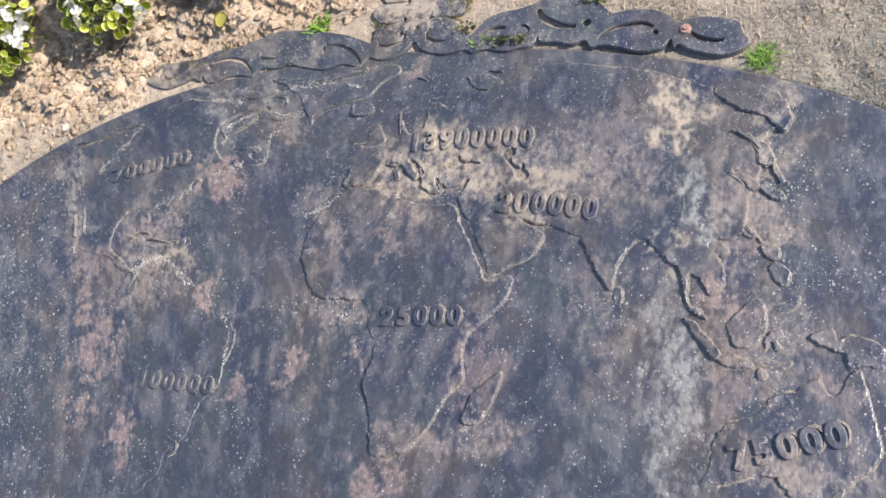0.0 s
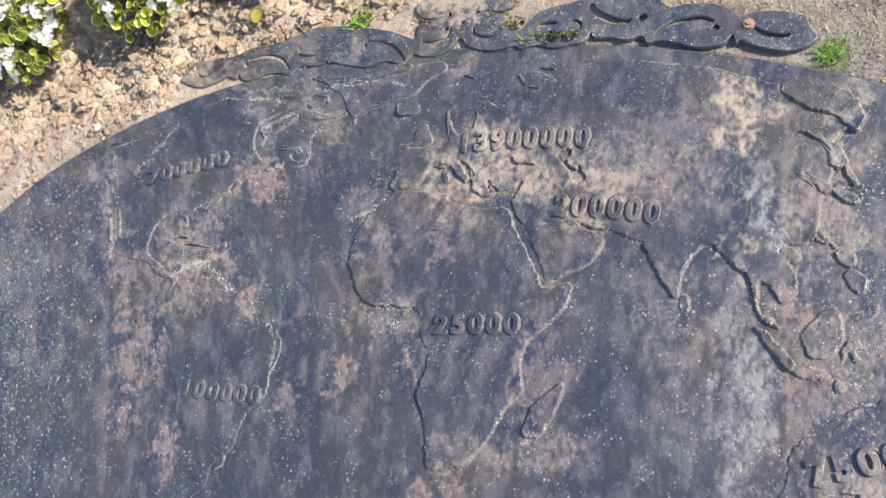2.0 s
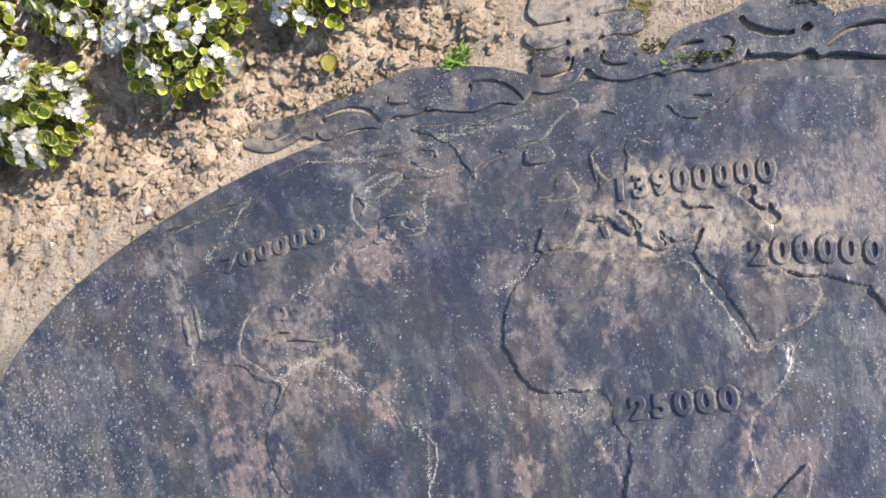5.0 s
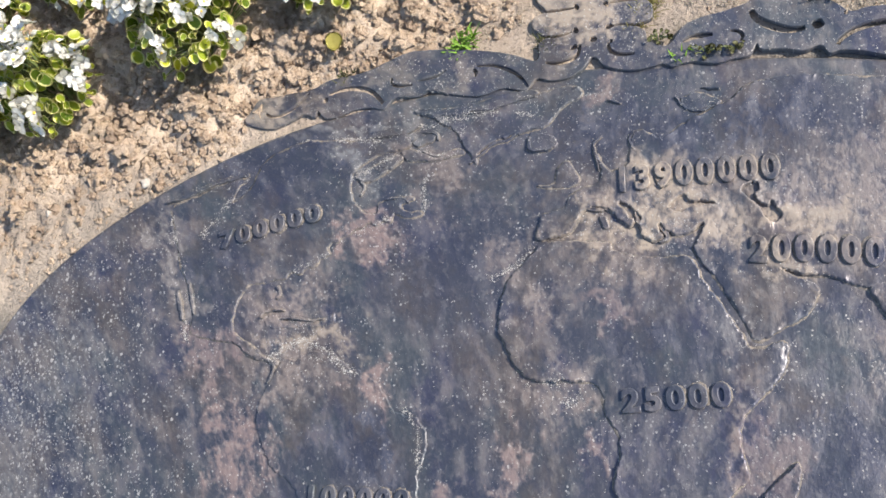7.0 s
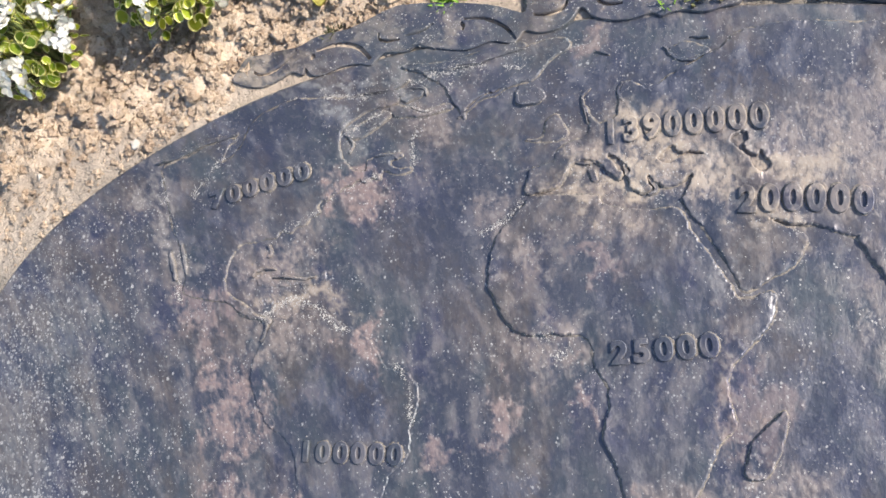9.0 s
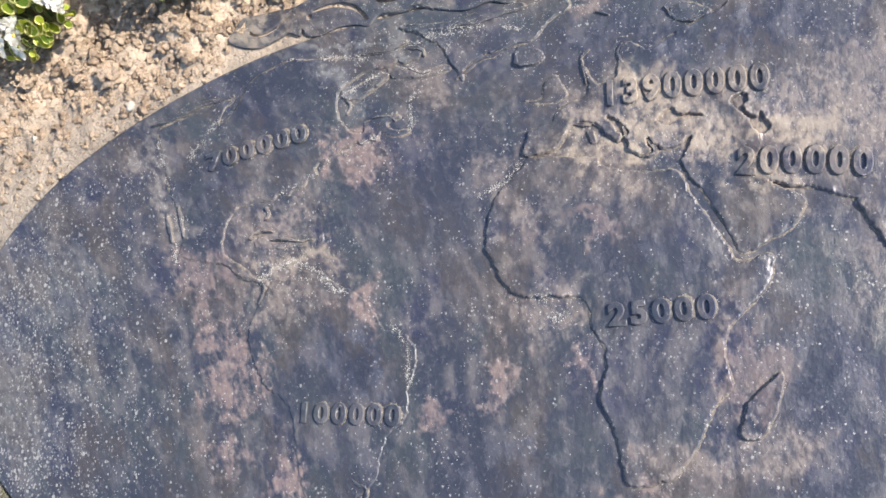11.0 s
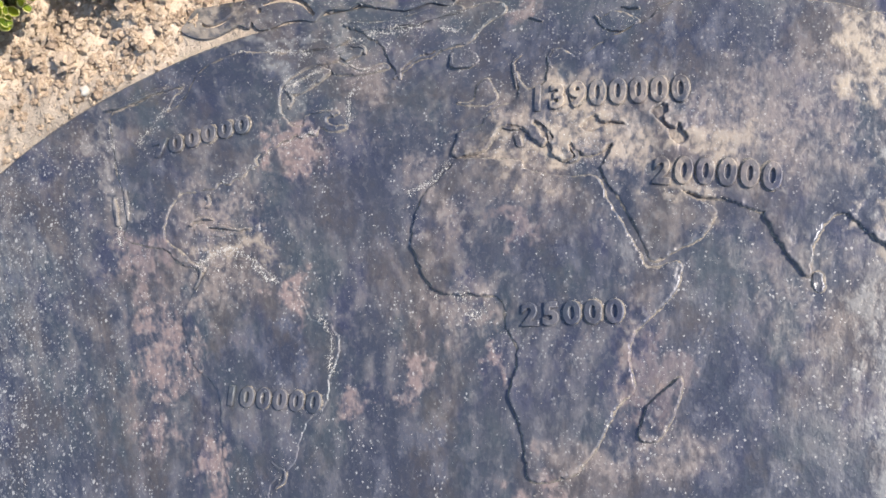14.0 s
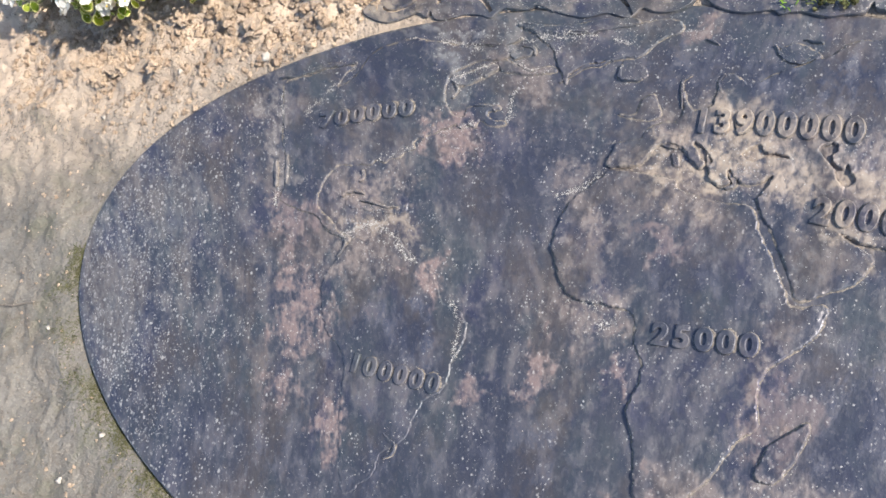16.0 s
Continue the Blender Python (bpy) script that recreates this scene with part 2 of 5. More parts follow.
def make_soil():
    m = Nodes("dry_loam")
    at = m.coords()
    big = m.noise(at, 3.2, 5.0, 0.6)
    mid = m.noise(at, 38.0, 6.0, 0.7)
    fine = m.noise(at, 210.0, 4.0, 0.7)
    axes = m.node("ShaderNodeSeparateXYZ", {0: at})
    # bed runs from dark grey soil in the south to pale soil northward
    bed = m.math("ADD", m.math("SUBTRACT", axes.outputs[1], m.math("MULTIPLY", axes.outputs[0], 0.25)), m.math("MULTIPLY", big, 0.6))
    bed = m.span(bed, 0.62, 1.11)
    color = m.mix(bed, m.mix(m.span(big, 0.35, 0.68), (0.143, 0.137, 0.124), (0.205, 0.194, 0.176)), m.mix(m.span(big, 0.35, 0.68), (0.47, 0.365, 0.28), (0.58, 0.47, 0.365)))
    # farther off the bed and the grey earth give way to plain mixed loam
    reach = m.node("ShaderNodeVectorMath", {0: m.scaled(at, 1.0, 1.2, 0.0)}, operation="LENGTH").outputs["Value"]
    away = m.span(m.math("ADD", reach, m.math("MULTIPLY", big, 1.6)), 2.5, 4.0)
    color = m.mix(away, color, m.mix(m.span(m.noise(at, 0.9, 6.0, 0.65), 0.38, 0.62), (0.21, 0.18, 0.148), (0.33, 0.275, 0.22)))
    color = m.mix(m.span(mid, 0.42, 0.68, 0.0, 0.4), color, (0.19, 0.155, 0.12))
    color = m.mix(m.span(fine, 0.55, 0.75, 0.0, 0.5), color, (0.46, 0.41, 0.34))
    # a film of old moss on the grey part
    film = m.math("MULTIPLY", m.span(m.noise(at, 7.5, 5.0, 0.7, 0.5), 0.52, 0.66, 0.0, 0.6), m.math("SUBTRACT", 1.0, bed))
    color = m.mix(film, color, (0.13, 0.13, 0.095))
    bits = m.node("ShaderNodeTexVoronoi", {"Vector": m.scaled(at, 1.0, 1.4, 1.0), "Scale": 120.0})
    few = m.math("LESS_THAN", m.node("ShaderNodeSeparateColor", {0: bits.outputs["Color"]}).outputs[0], m.span(mid, 0.4, 0.7, 0.05, 0.4))
    color = m.mix(m.math("MULTIPLY", few, m.span(bits.outputs["Distance"], 0.42, 0.2, 0.0, 0.65)), color, (0.1, 0.085, 0.07))
    height = m.math("ADD", m.math("MULTIPLY", mid, 1.0), m.math("MULTIPLY", fine, 0.35))
    return m.finish(color, 0.95, m.bump(height, 1.0, 0.014), specular=0.15)


def make_clod():
    m = Nodes("dry_clod")
    at = m.coords()
    tone = m.node("ShaderNodeNewGeometry").outputs["Random Per Island"]
    mid = m.noise(at, 150.0, 5.0, 0.75)
    color = m.mix(tone, (0.4, 0.3, 0.222), (0.63, 0.5, 0.38))
    color = m.mix(m.span(mid, 0.4, 0.7, 0.0, 0.5), color, (0.28, 0.2, 0.14))
    return m.finish(color, 0.95, m.bump(mid, 1.0, 0.012), specular=0.15)


def make_leaf():
    m = Nodes("variegated_leaf")
    at = m.coords()
    far = m.node("ShaderNodeVectorMath", {0: m.scaled(at, 1.0, 0.82, 0.0)}, operation="LENGTH").outputs["Value"]
    ragged = m.math("ADD", far, m.span(m.noise(at, 90.0, 3.0), 0.3, 0.7, -0.0018, 0.0018))
    tone = m.node("ShaderNodeObjectInfo").outputs["Random"]
    green = m.mix(tone, (0.13, 0.22, 0.02), (0.56, 0.6, 0.06))
    vein = m.node("ShaderNodeTexWave", {"Vector": at, "Scale": 60.0, "Distortion": 3.0}).outputs["Fac"]
    green = m.mix(m.span(vein, 0.6, 1.0, 0.0, 0.25), green, (0.33, 0.42, 0.09))
    color = m.mix(m.span(ragged, 0.0146, 0.0162), green, (0.82, 0.8, 0.42))
    bsdf = m.finish(color, 0.35, m.bump(m.noise(at, 120.0), 0.3, 0.002), specular=0.5)
    glow = m.node("ShaderNodeBsdfTranslucent", {"Color": color})
    both = m.node("ShaderNodeMixShader", {0: 0.45, 1: m.shader.outputs[0], 2: glow.outputs[0]})
    m.tree.links.new(both.outputs[0], m.output.inputs["Surface"])
    return bsdf


def make_thin(name, color, through, light):
    """Petals, blades and straw: a leaf that lets light through."""
    m = Nodes(name)
    at = m.coords()
    tone = m.node("ShaderNodeNewGeometry").outputs["Random Per Island"]
    grain = m.noise(at, 140.0, 3.0)
    mixed = m.mix(tone, color, light)
    mixed = m.mix(m.span(grain, 0.4, 0.75, 0.0, 0.3), mixed, tuple(0.7 * c for c in color))
    out = m.finish(mixed, 0.5, specular=0.3)
    glow = m.node("ShaderNodeBsdfTranslucent", {"Color": mixed})
    both = m.node("ShaderNodeMixShader", {0: through, 1: m.shader.outputs[0], 2: glow.outputs[0]})
    m.tree.links.new(both.outputs[0], m.output.inputs["Surface"])
    return out


def make_plain(name, dark, light, scale, rough, metal=0.0):
    m = Nodes(name)
    at = m.coords()
    n = m.noise(at, scale, 5.0, 0.65)
    return m.finish(m.mix(m.span(n, 0.35, 0.68), dark, light), rough, m.bump(n, 0.5, 0.002), metal=metal)


DUSTY = make_plain("settled_dust", (0.06, 0.056, 0.055), (0.22, 0.188, 0.157), 200.0, 0.9)
IRON, SOIL, CLOD, LEAF = make_iron(), make_soil(), make_clod(), make_leaf()
PETAL = make_thin("white_petal", (0.84, 0.83, 0.78), 0.42, (0.88, 0.87, 0.83))
RED_PETAL = make_thin("red_petal", (0.6, 0.02, 0.03), 0.3, (0.7, 0.04, 0.05))
BLADE = make_thin("grass_blade", (0.13, 0.26, 0.03), 0.35, (0.26, 0.4, 0.07))
STRAW = make_thin("dry_straw", (0.28, 0.235, 0.175), 0.2, (0.56, 0.5, 0.4))
MOSS = make_thin("moss_green", (0.055, 0.06, 0.025), 0.2, (0.12, 0.118, 0.052))
DRY_GRASS = make_thin("dry_grass", (0.16, 0.15, 0.045), 0.3, (0.36, 0.32, 0.13))
FALLEN = make_thin("yellow_leaf", (0.5, 0.45, 0.12), 0.3, (0.55, 0.5, 0.16))
STEM = make_plain("plant_stem", (0.1, 0.14, 0.04), (0.2, 0.2, 0.08), 60.0, 0.6)
POLLEN = make_plain("pollen", (0.75, 0.5, 0.06), (0.8, 0.6, 0.1), 90.0, 0.7)
PEBBLE = make_plain("pale_pebble", (0.27, 0.245, 0.215), (0.43, 0.395, 0.35), 60.0, 0.8)
TWIG = make_plain("dry_twig", (0.1, 0.085, 0.07), (0.2, 0.17, 0.14), 120.0, 0.85)
COPPER = make_plain("worn_rivet", (0.22, 0.12, 0.09), (0.34, 0.22, 0.18), 120.0, 0.55)
LIME = make_thin("lime_grain", (0.18, 0.168, 0.155), 0.0, (0.4, 0.385, 0.36))
rng = np.random.default_rng(7)


# ---- building helpers ----
def part(name, bm, material, parent, label=""):
    mesh = bpy.data.meshes.new(name)
    bm.to_mesh(mesh)
    bm.free()
    mesh.materials.append(material)
    ob = new(name, mesh)
    ob.parent = parent
    return tagged(ob, label)


def mesh_part(name, verts, faces, material, parent=None, smooth=False):
    mesh = bpy.data.meshes.new(name)
    mesh.from_pydata([tuple(v) for v in verts], [], [tuple(int(i) for i in f) for f in faces])
    if smooth:
        mesh.polygons.foreach_set("use_smooth", [True] * len(mesh.polygons))
    mesh.materials.append(material)
    ob = new(name, mesh)
    ob.parent = parent
    return ob


def smooth_loop(points, step, jag=0.0, seed=0.0, closed=True):
    """A Catmull-Rom line through the points, even steps, with a rough-cast edge of jag metres."""
    pts = [np.array(p, float) / 100 for p in points]
    n = len(pts)
    out = []
    for i in range(n if closed else n - 1):
        if closed:
            a, b, c, d = (pts[(i + k) % n] for k in (-1, 0, 1, 2))
        else:
            a, b, c, d = (pts[min(max(i + k, 0), n - 1)] for k in (-1, 0, 1, 2))
        count = max(1, int(round(np.linalg.norm(c - b) / step)))
        for k in range(count):
            u = k / count
            out.append(0.5 * (2 * b + (c - a) * u + (2 * a - 5 * b + 4 * c - d) * u * u + (3 * b - a - 3 * c + d) * u**3))
    if not closed:
        out.append(pts[-1])
    if jag:
        for p in out:
            q = Vector((p[0] * 70, p[1] * 70, seed))
            w = noise.noise_vector(q) + 0.6 * noise.noise_vector(q * 2.7) + 0.45 * noise.noise_vector(q * 5.3)
            p += jag * np.array((w.x, w.y))
    return out


def ribbon(points, width, step=0.004):
    """The closed outline of a slot: a line with a width that swells in the middle."""
    line = smooth_loop(points, step, closed=False)
    n = len(line)
    left, right = [], []
    for i, p in enumerate(line):
        d = line[min(i + 1, n - 1)] - line[max(i - 1, 0)]
        d = d / (np.linalg.norm(d) + 1e-9)
        u = i / max(1, n - 1)
        half = width / 200 * (0.55 + 0.45 * math.sin(math.pi * u))
        side = np.array((-d[1], d[0])) * half
        left.append(p + side)
        right.append(p - side)
    return left + right[::-1]


def cast_mesh(name, loops, low, high, bevel):
    """A flat casting with rounded edges from closed loops; inner loops are holes."""
    curve = bpy.data.curves.new(name, "CURVE")
    curve.dimensions, curve.fill_mode = "2D", "BOTH"
    curve.extrude, curve.bevel_depth, curve.bevel_resolution, curve.offset = (high - low) / 2 - bevel, bevel, 1, -bevel
    for loop in loops:
        spline = curve.splines.new("POLY")
        spline.points.add(len(loop) - 1)
        for point, p in zip(spline.points, loop):
            point.co = (p[0], p[1], 0, 1)
        spline.use_cyclic_u = True
    return solid_of(name, curve, (low + high) / 2)


def low_relief(name, loops, high, slope, sink=0.0006):
    """A worn, low casting: its edge rounds off over a width of slope and rises to high."""
    mesh = cast_mesh(name, loops, -slope - 0.0002, slope + 0.0002, slope)
    mesh.transform(Matrix.Translation((0, 0, -sink)) @ Matrix.Diagonal((1, 1, (high + sink) / (slope + 0.0002), 1)))
    mesh.polygons.foreach_set("use_smooth", [abs(p.normal.z) < 0.98 for p in mesh.polygons])
    return mesh


def uneven(mesh, seed):
    """Wears a casting down in some places and leaves it proud in others."""
    for v in mesh.vertices:
        if v.co.z > 0:
            k = 1.0 + 0.75 * noise.noise(Vector((v.co.x * 11, v.co.y * 11, seed))) + 0.45 * noise.noise(Vector((v.co.x * 45, v.co.y * 45, seed)))
            v.co.z *= max(0.3, k)
    return mesh


def dirt_fillet(loops, seed, reach=0.0028, tall=0.0011):
    """Dust that has settled along the foot of a step, broken and of uneven width."""
    verts, faces = [], []
    for loop in loops:
        n, base = len(loop), len(verts)
        turn = sum(a[0] * b[1] - b[0] * a[1] for a, b in zip(loop, loop[1:] + loop[:1]))
        for i, p in enumerate(loop):
            d = loop[(i + 1) % n] - loop[i - 1]
            d = d / (np.linalg.norm(d) + 1e-9)
            out = np.array((d[1], -d[0])) * (1 if turn > 0 else -1)
            k = noise.noise(Vector((p[0] * 22, p[1] * 22, seed))) + 0.5 * noise.noise(Vector((p[0] * 90, p[1] * 90, seed)))
            k += 0.7 * noise.noise(Vector((p[0] * 300, p[1] * 300, seed)))
            k = max(0.0, min(1.0, k * 2.4 - 0.1))
            q, e = p - out * 0.0025, p + out * (0.0003 + reach * k)
            verts += [(q[0], q[1], 0.0004 + tall * k), ((p + out * 0.001)[0], (p + out * 0.001)[1], tall * 0.75 * k), (e[0], e[1], -0.0005)]
        for i in range(n):
            a, b = base + 3 * i, base + 3 * ((i + 1) % n)
            faces += [(a, a + 1, b + 1, b), (a + 1, a + 2, b + 2, b + 1)]
    return verts, faces


def solid_of(name, curve, z):
    ob = new(name, curve)
    bpy.context.view_layer.update()
    mesh = bpy.data.meshes.new_from_object(ob.evaluated_get(bpy.context.evaluated_depsgraph_get()))
    bpy.data.objects.remove(ob)
    bpy.data.curves.remove(curve)
    mesh.name = name
    mesh.transform(Matrix.Translation((0, 0, z)))
    return mesh


def add_mesh(name, mesh, material, parent=None, label=""):
    mesh.materials.clear()
    mesh.materials.append(material)
    ob = new(name, mesh)
    ob.parent = parent
    return tagged(ob, label)


TABLES = {s: np.random.default_rng(s).random((256, 256)) for s in (1, 2, 3, 4)}


def lattice(x, y, seed):
    """Smooth value noise on arrays."""
    table = TABLES[seed]
    xi, yi = np.floor(x).astype(int), np.floor(y).astype(int)
    u, v = x - xi, y - yi
    u, v = u * u * (3 - 2 * u), v * v * (3 - 2 * v)
    g = lambda a, b: table[a % 256, b % 256]
    return (g(xi, yi) * (1 - u) + g(xi + 1, yi) * u) * (1 - v) + (g(xi, yi + 1) * (1 - u) + g(xi + 1, yi + 1) * u) * v - 0.5


def land_field(name, loops, high, cell):
    """A worn casting as a field of heights: proud and uneven along its coast, calmer inland. Inner loops are seas."""
    ends = [(np.array(loop), np.roll(np.array(loop), -1, axis=0)) for loop in loops]
    a, b = np.concatenate([e[0] for e in ends]), np.concatenate([e[1] for e in ends])
    low, top = a.min(0) - 3 * cell, a.max(0) + 3 * cell
    xs, ys = np.arange(low[0], top[0], cell), np.arange(low[1], top[1], cell)
    gx, gy = (g.ravel() for g in np.meshgrid(xs, ys))
    ab = b - a
    size = (ab**2).sum(1) + 1e-12
    dist = np.empty(len(gx))
    for i in range(0, len(gx), 3000):
        px, py = gx[i : i + 3000, None], gy[i : i + 3000, None]
        u = np.clip(((px - a[:, 0]) * ab[:, 0] + (py - a[:, 1]) * ab[:, 1]) / size, 0, 1)
        gap = np.sqrt(((px - a[:, 0] - u * ab[:, 0]) ** 2 + (py - a[:, 1] - u * ab[:, 1]) ** 2).min(1))
        over = ((a[:, 1] > py) != (b[:, 1] > py)) & (px < a[:, 0] + (py - a[:, 1]) / (ab[:, 1] + 1e-12) * ab[:, 0])
        dist[i : i + 3000] = np.where(over.sum(1) % 2 == 1, gap, -gap)
    edge = dist + 0.0036 * lattice(gx * 120, gy * 120, 1) + 0.0022 * lattice(gx * 330, gy * 330, 2)
    worn = np.clip(1 + 1.3 * lattice(gx * 11, gy * 11, 3) + 0.9 * lattice(gx * 45, gy * 45, 4), 0.3, 1.5) * np.where(gx < -0.64, 0.45, 1.0)
    inland = np.clip(dist / 0.03, 0, 1)
    rise = high * ((1 - inland) * worn + inland * 0.85)
    crust = 0.0026 * np.clip(lattice(gx * 210, gy * 210, 3), 0, 1) * np.exp(-((dist / 0.007) ** 2)) * np.clip(4 * lattice(gx * 26, gy * 26, 2) + 0.5, 0, 1)
    s = np.clip(edge / 0.0013, 0, 1)
    s = s * s * (3 - 2 * s)
    z = (rise + crust) * s - 0.0014 * (1 - s)
    w = len(xs)
    q = (np.arange(len(ys) - 1)[:, None] * w + np.arange(w - 1)[None]).ravel()
    quads = np.stack([q, q + 1, q + w + 1, q + w], -1)
    quads = quads[(s[quads] > 0).any(1)]
    used, flat = np.unique(quads, return_inverse=True)
    mesh = bpy.data.meshes.new(name)
    mesh.from_pydata(np.stack([gx, gy, z], -1)[used].tolist(), [], flat.reshape(-1, 4).tolist())
    mesh.polygons.foreach_set("use_smooth", [True] * len(mesh.polygons))
    return mesh


HALF_LONG, HALF_SHORT = 1.118, 0.548


def ground_height(x, y):
    """Loose soil: even near the plaque and in the south, heaped up in the flower bed to the north-west."""
    x, y = np.asarray(x, float), np.asarray(y, float)
    out = np.sqrt((x / HALF_LONG) ** 2 + (y / HALF_SHORT) ** 2) - 1.0
    bed = np.clip((y + 0.35 * -x - 0.55) / 0.5, 0, 1) * np.clip((-x + 0.3) / 0.6, 0, 1)
    rough = 0.52 + 0.48 * np.clip((y - 0.1) / 0.5, 0, 1) * np.clip((0.1 - x) / 0.5, 0, 1)
    z = -0.009 + 0.05 * bed * bed + 0.007 * np.clip((y + 0.1) / 0.35, 0, 1)
    calm = np.clip(out / 0.07, 0.12, 1)
    crest = np.clip((0.25 - out) / 0.05, 0, 1) * np.clip((0.7 - np.abs(x)) / 0.06, 0, 1) * (y > 0)
    crest = np.maximum(crest, np.clip((0.2 - np.abs(x + 0.02)) / 0.05, 0, 1) * np.clip((0.85 - y) / 0.05, 0, 1) * (y > 0))
    calm = np.minimum(calm, 1 - 0.86 * crest)
    z = z * (1 - crest) - 0.004 * crest
    near = np.clip((1.47 - np.abs(x + 0.2)) / 0.14, 0, 1) * np.clip((1.15 - np.abs(y - 0.2)) / 0.14, 0, 1)
    calm = calm * near
    z = z + calm * rough * (0.04 * lattice(x * 9, y * 9, 1) + 0.026 * lattice(x * 24, y * 24, 2) + 0.011 * lattice(x * 60, y * 60, 3))
    z = z + 0.005 * calm * lattice(x * 45 + 9, y * 45, 4) + 0.014 * calm * rough * (0.25 - np.abs(lattice(x * 95, y * 95 + 4, 2)))
    z = z - 0.009 * np.exp(-np.clip(out, 0, 1) / 0.02) * np.clip(-y / 0.15, 0, 1)
    z = np.where(out < 0.004, np.minimum(z, -0.003), z) - 0.06 * np.clip(-out / 0.05, 0, 1)
    far = np.clip((np.hypot(x, y) - 4) / 20, 0, 1)
    return z * (1 - far) - 0.02 * far


# ---- ground ----
def build_ground():
    def steps(low, high, fine):
        inner = np.arange(low, high + fine / 2, fine)
        grow = np.cumsum(fine * 1.32 ** np.arange(1, 43))
        return np.concatenate([low - grow[::-1], inner, high + grow])

    xs, ys = steps(-1.55, 1.15, 0.0055), steps(-0.85, 1.25, 0.0055)
    gx, gy = np.meshgrid(xs, ys)
    gz = ground_height(gx, gy)
    verts = np.stack([gx, gy, gz], -1).reshape(-1, 3)
    w, h = len(xs), len(ys)
    a = (np.arange(h - 1)[:, None] * w + np.arange(w - 1)[None]).ravel()
    mesh = bpy.data.meshes.new("ground")
    quads = np.stack([a, a + 1, a + w + 1, a + w], -1)
    mesh.vertices.add(len(verts))
    mesh.vertices.foreach_set("co", verts.ravel())
    mesh.loops.add(quads.size)
    mesh.loops.foreach_set("vertex_index", quads.ravel().astype(np.int32))
    mesh.polygons.add(len(quads))
    mesh.polygons.foreach_set("loop_start", np.arange(0, quads.size, 4, dtype=np.int32))
    mesh.polygons.foreach_set("use_smooth", np.ones(len(quads), dtype=bool))
    mesh.update(calc_edges=True)
    mesh.validate()
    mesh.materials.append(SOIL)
    tagged(new("ground", mesh), "dry pale brown loose garden soil round the plaque", "soil", kind="structure")


build_ground()

# ---- the plaque: outlines of its castings in centimetres ----
AFRICA = [(-9.9, 25.2), (-6.7, 25.6), (-3.3, 25.4), (0.4, 25.0), (0.8, 23.8), (4.1, 22.7), (8.3, 22.4), (11.8, 22.1), (13.7, 18.3),
    (16.3, 14.2), (18.3, 10.7), (19.4, 8.8), (22.0, 9.2), (23.9, 9.5), (23.5, 5.9), (21.4, 2.9), (18.8, 0.4), (17.4, -2.1), (17.5, -5.4),
    (18.0, -8.3), (16.1, -10.6), (14.6, -13.4), (13.4, -16.4), (11.6, -18.8), (9.7, -20.8), (4.3, -21.9), (3.5, -19.4), (2.6, -15.8),
    (1.4, -12.4), (0.4, -10.4), (0.7, -8.4), (1.3, -6.4), (1.2, -3.5), (-0.0, -1.6), (-0.9, 0.5), (-1.1, 2.8), (-2.4, 4.0), (-6.9, 4.2),
    (-10.9, 4.5), (-13.2, 6.0), (-15.0, 9.2), (-16.2, 11.9), (-16.1, 14.9), (-15.3, 19.1), (-13.2, 21.8)]
MADAGASCAR = [(22.8, -7.4), (24.2, -6.5), (24.2, -8.7), (23.2, -11.9), (21.9, -14.4), (20.8, -15.3), (18.8, -15.1), (18.8, -13.6),
    (19.8, -10.5), (21.3, -9.0)]
SOUTH_AMERICA = [(-51.3, 8.1), (-48.6, 8.3), (-46.4, 9.4), (-42.9, 9.3), (-40.3, 7.2), (-37.3, 6.0), (-34.3, 3.7), (-31.8, 0.1),
    (-28.5, -0.9), (-26.4, -3.5), (-26.8, -6.7), (-27.6, -9.2), (-27.8, -13.0), (-30.7, -16.3), (-31.5, -19.2), (-31.8, -21.7),
    (-33.4, -23.5), (-35.5, -25.5), (-35.8, -28.5), (-39.1, -32.5), (-40.5, -32.6), (-42.2, -28.8), (-43.2, -25.9), (-44.4, -22.2),
    (-45.4, -18.1), (-46.4, -13.0), (-48.6, -10.4), (-51.2, -8.7), (-53.6, -5.1), (-54.8, -2.4), (-54.7, 0.8), (-53.5, 4.0)]
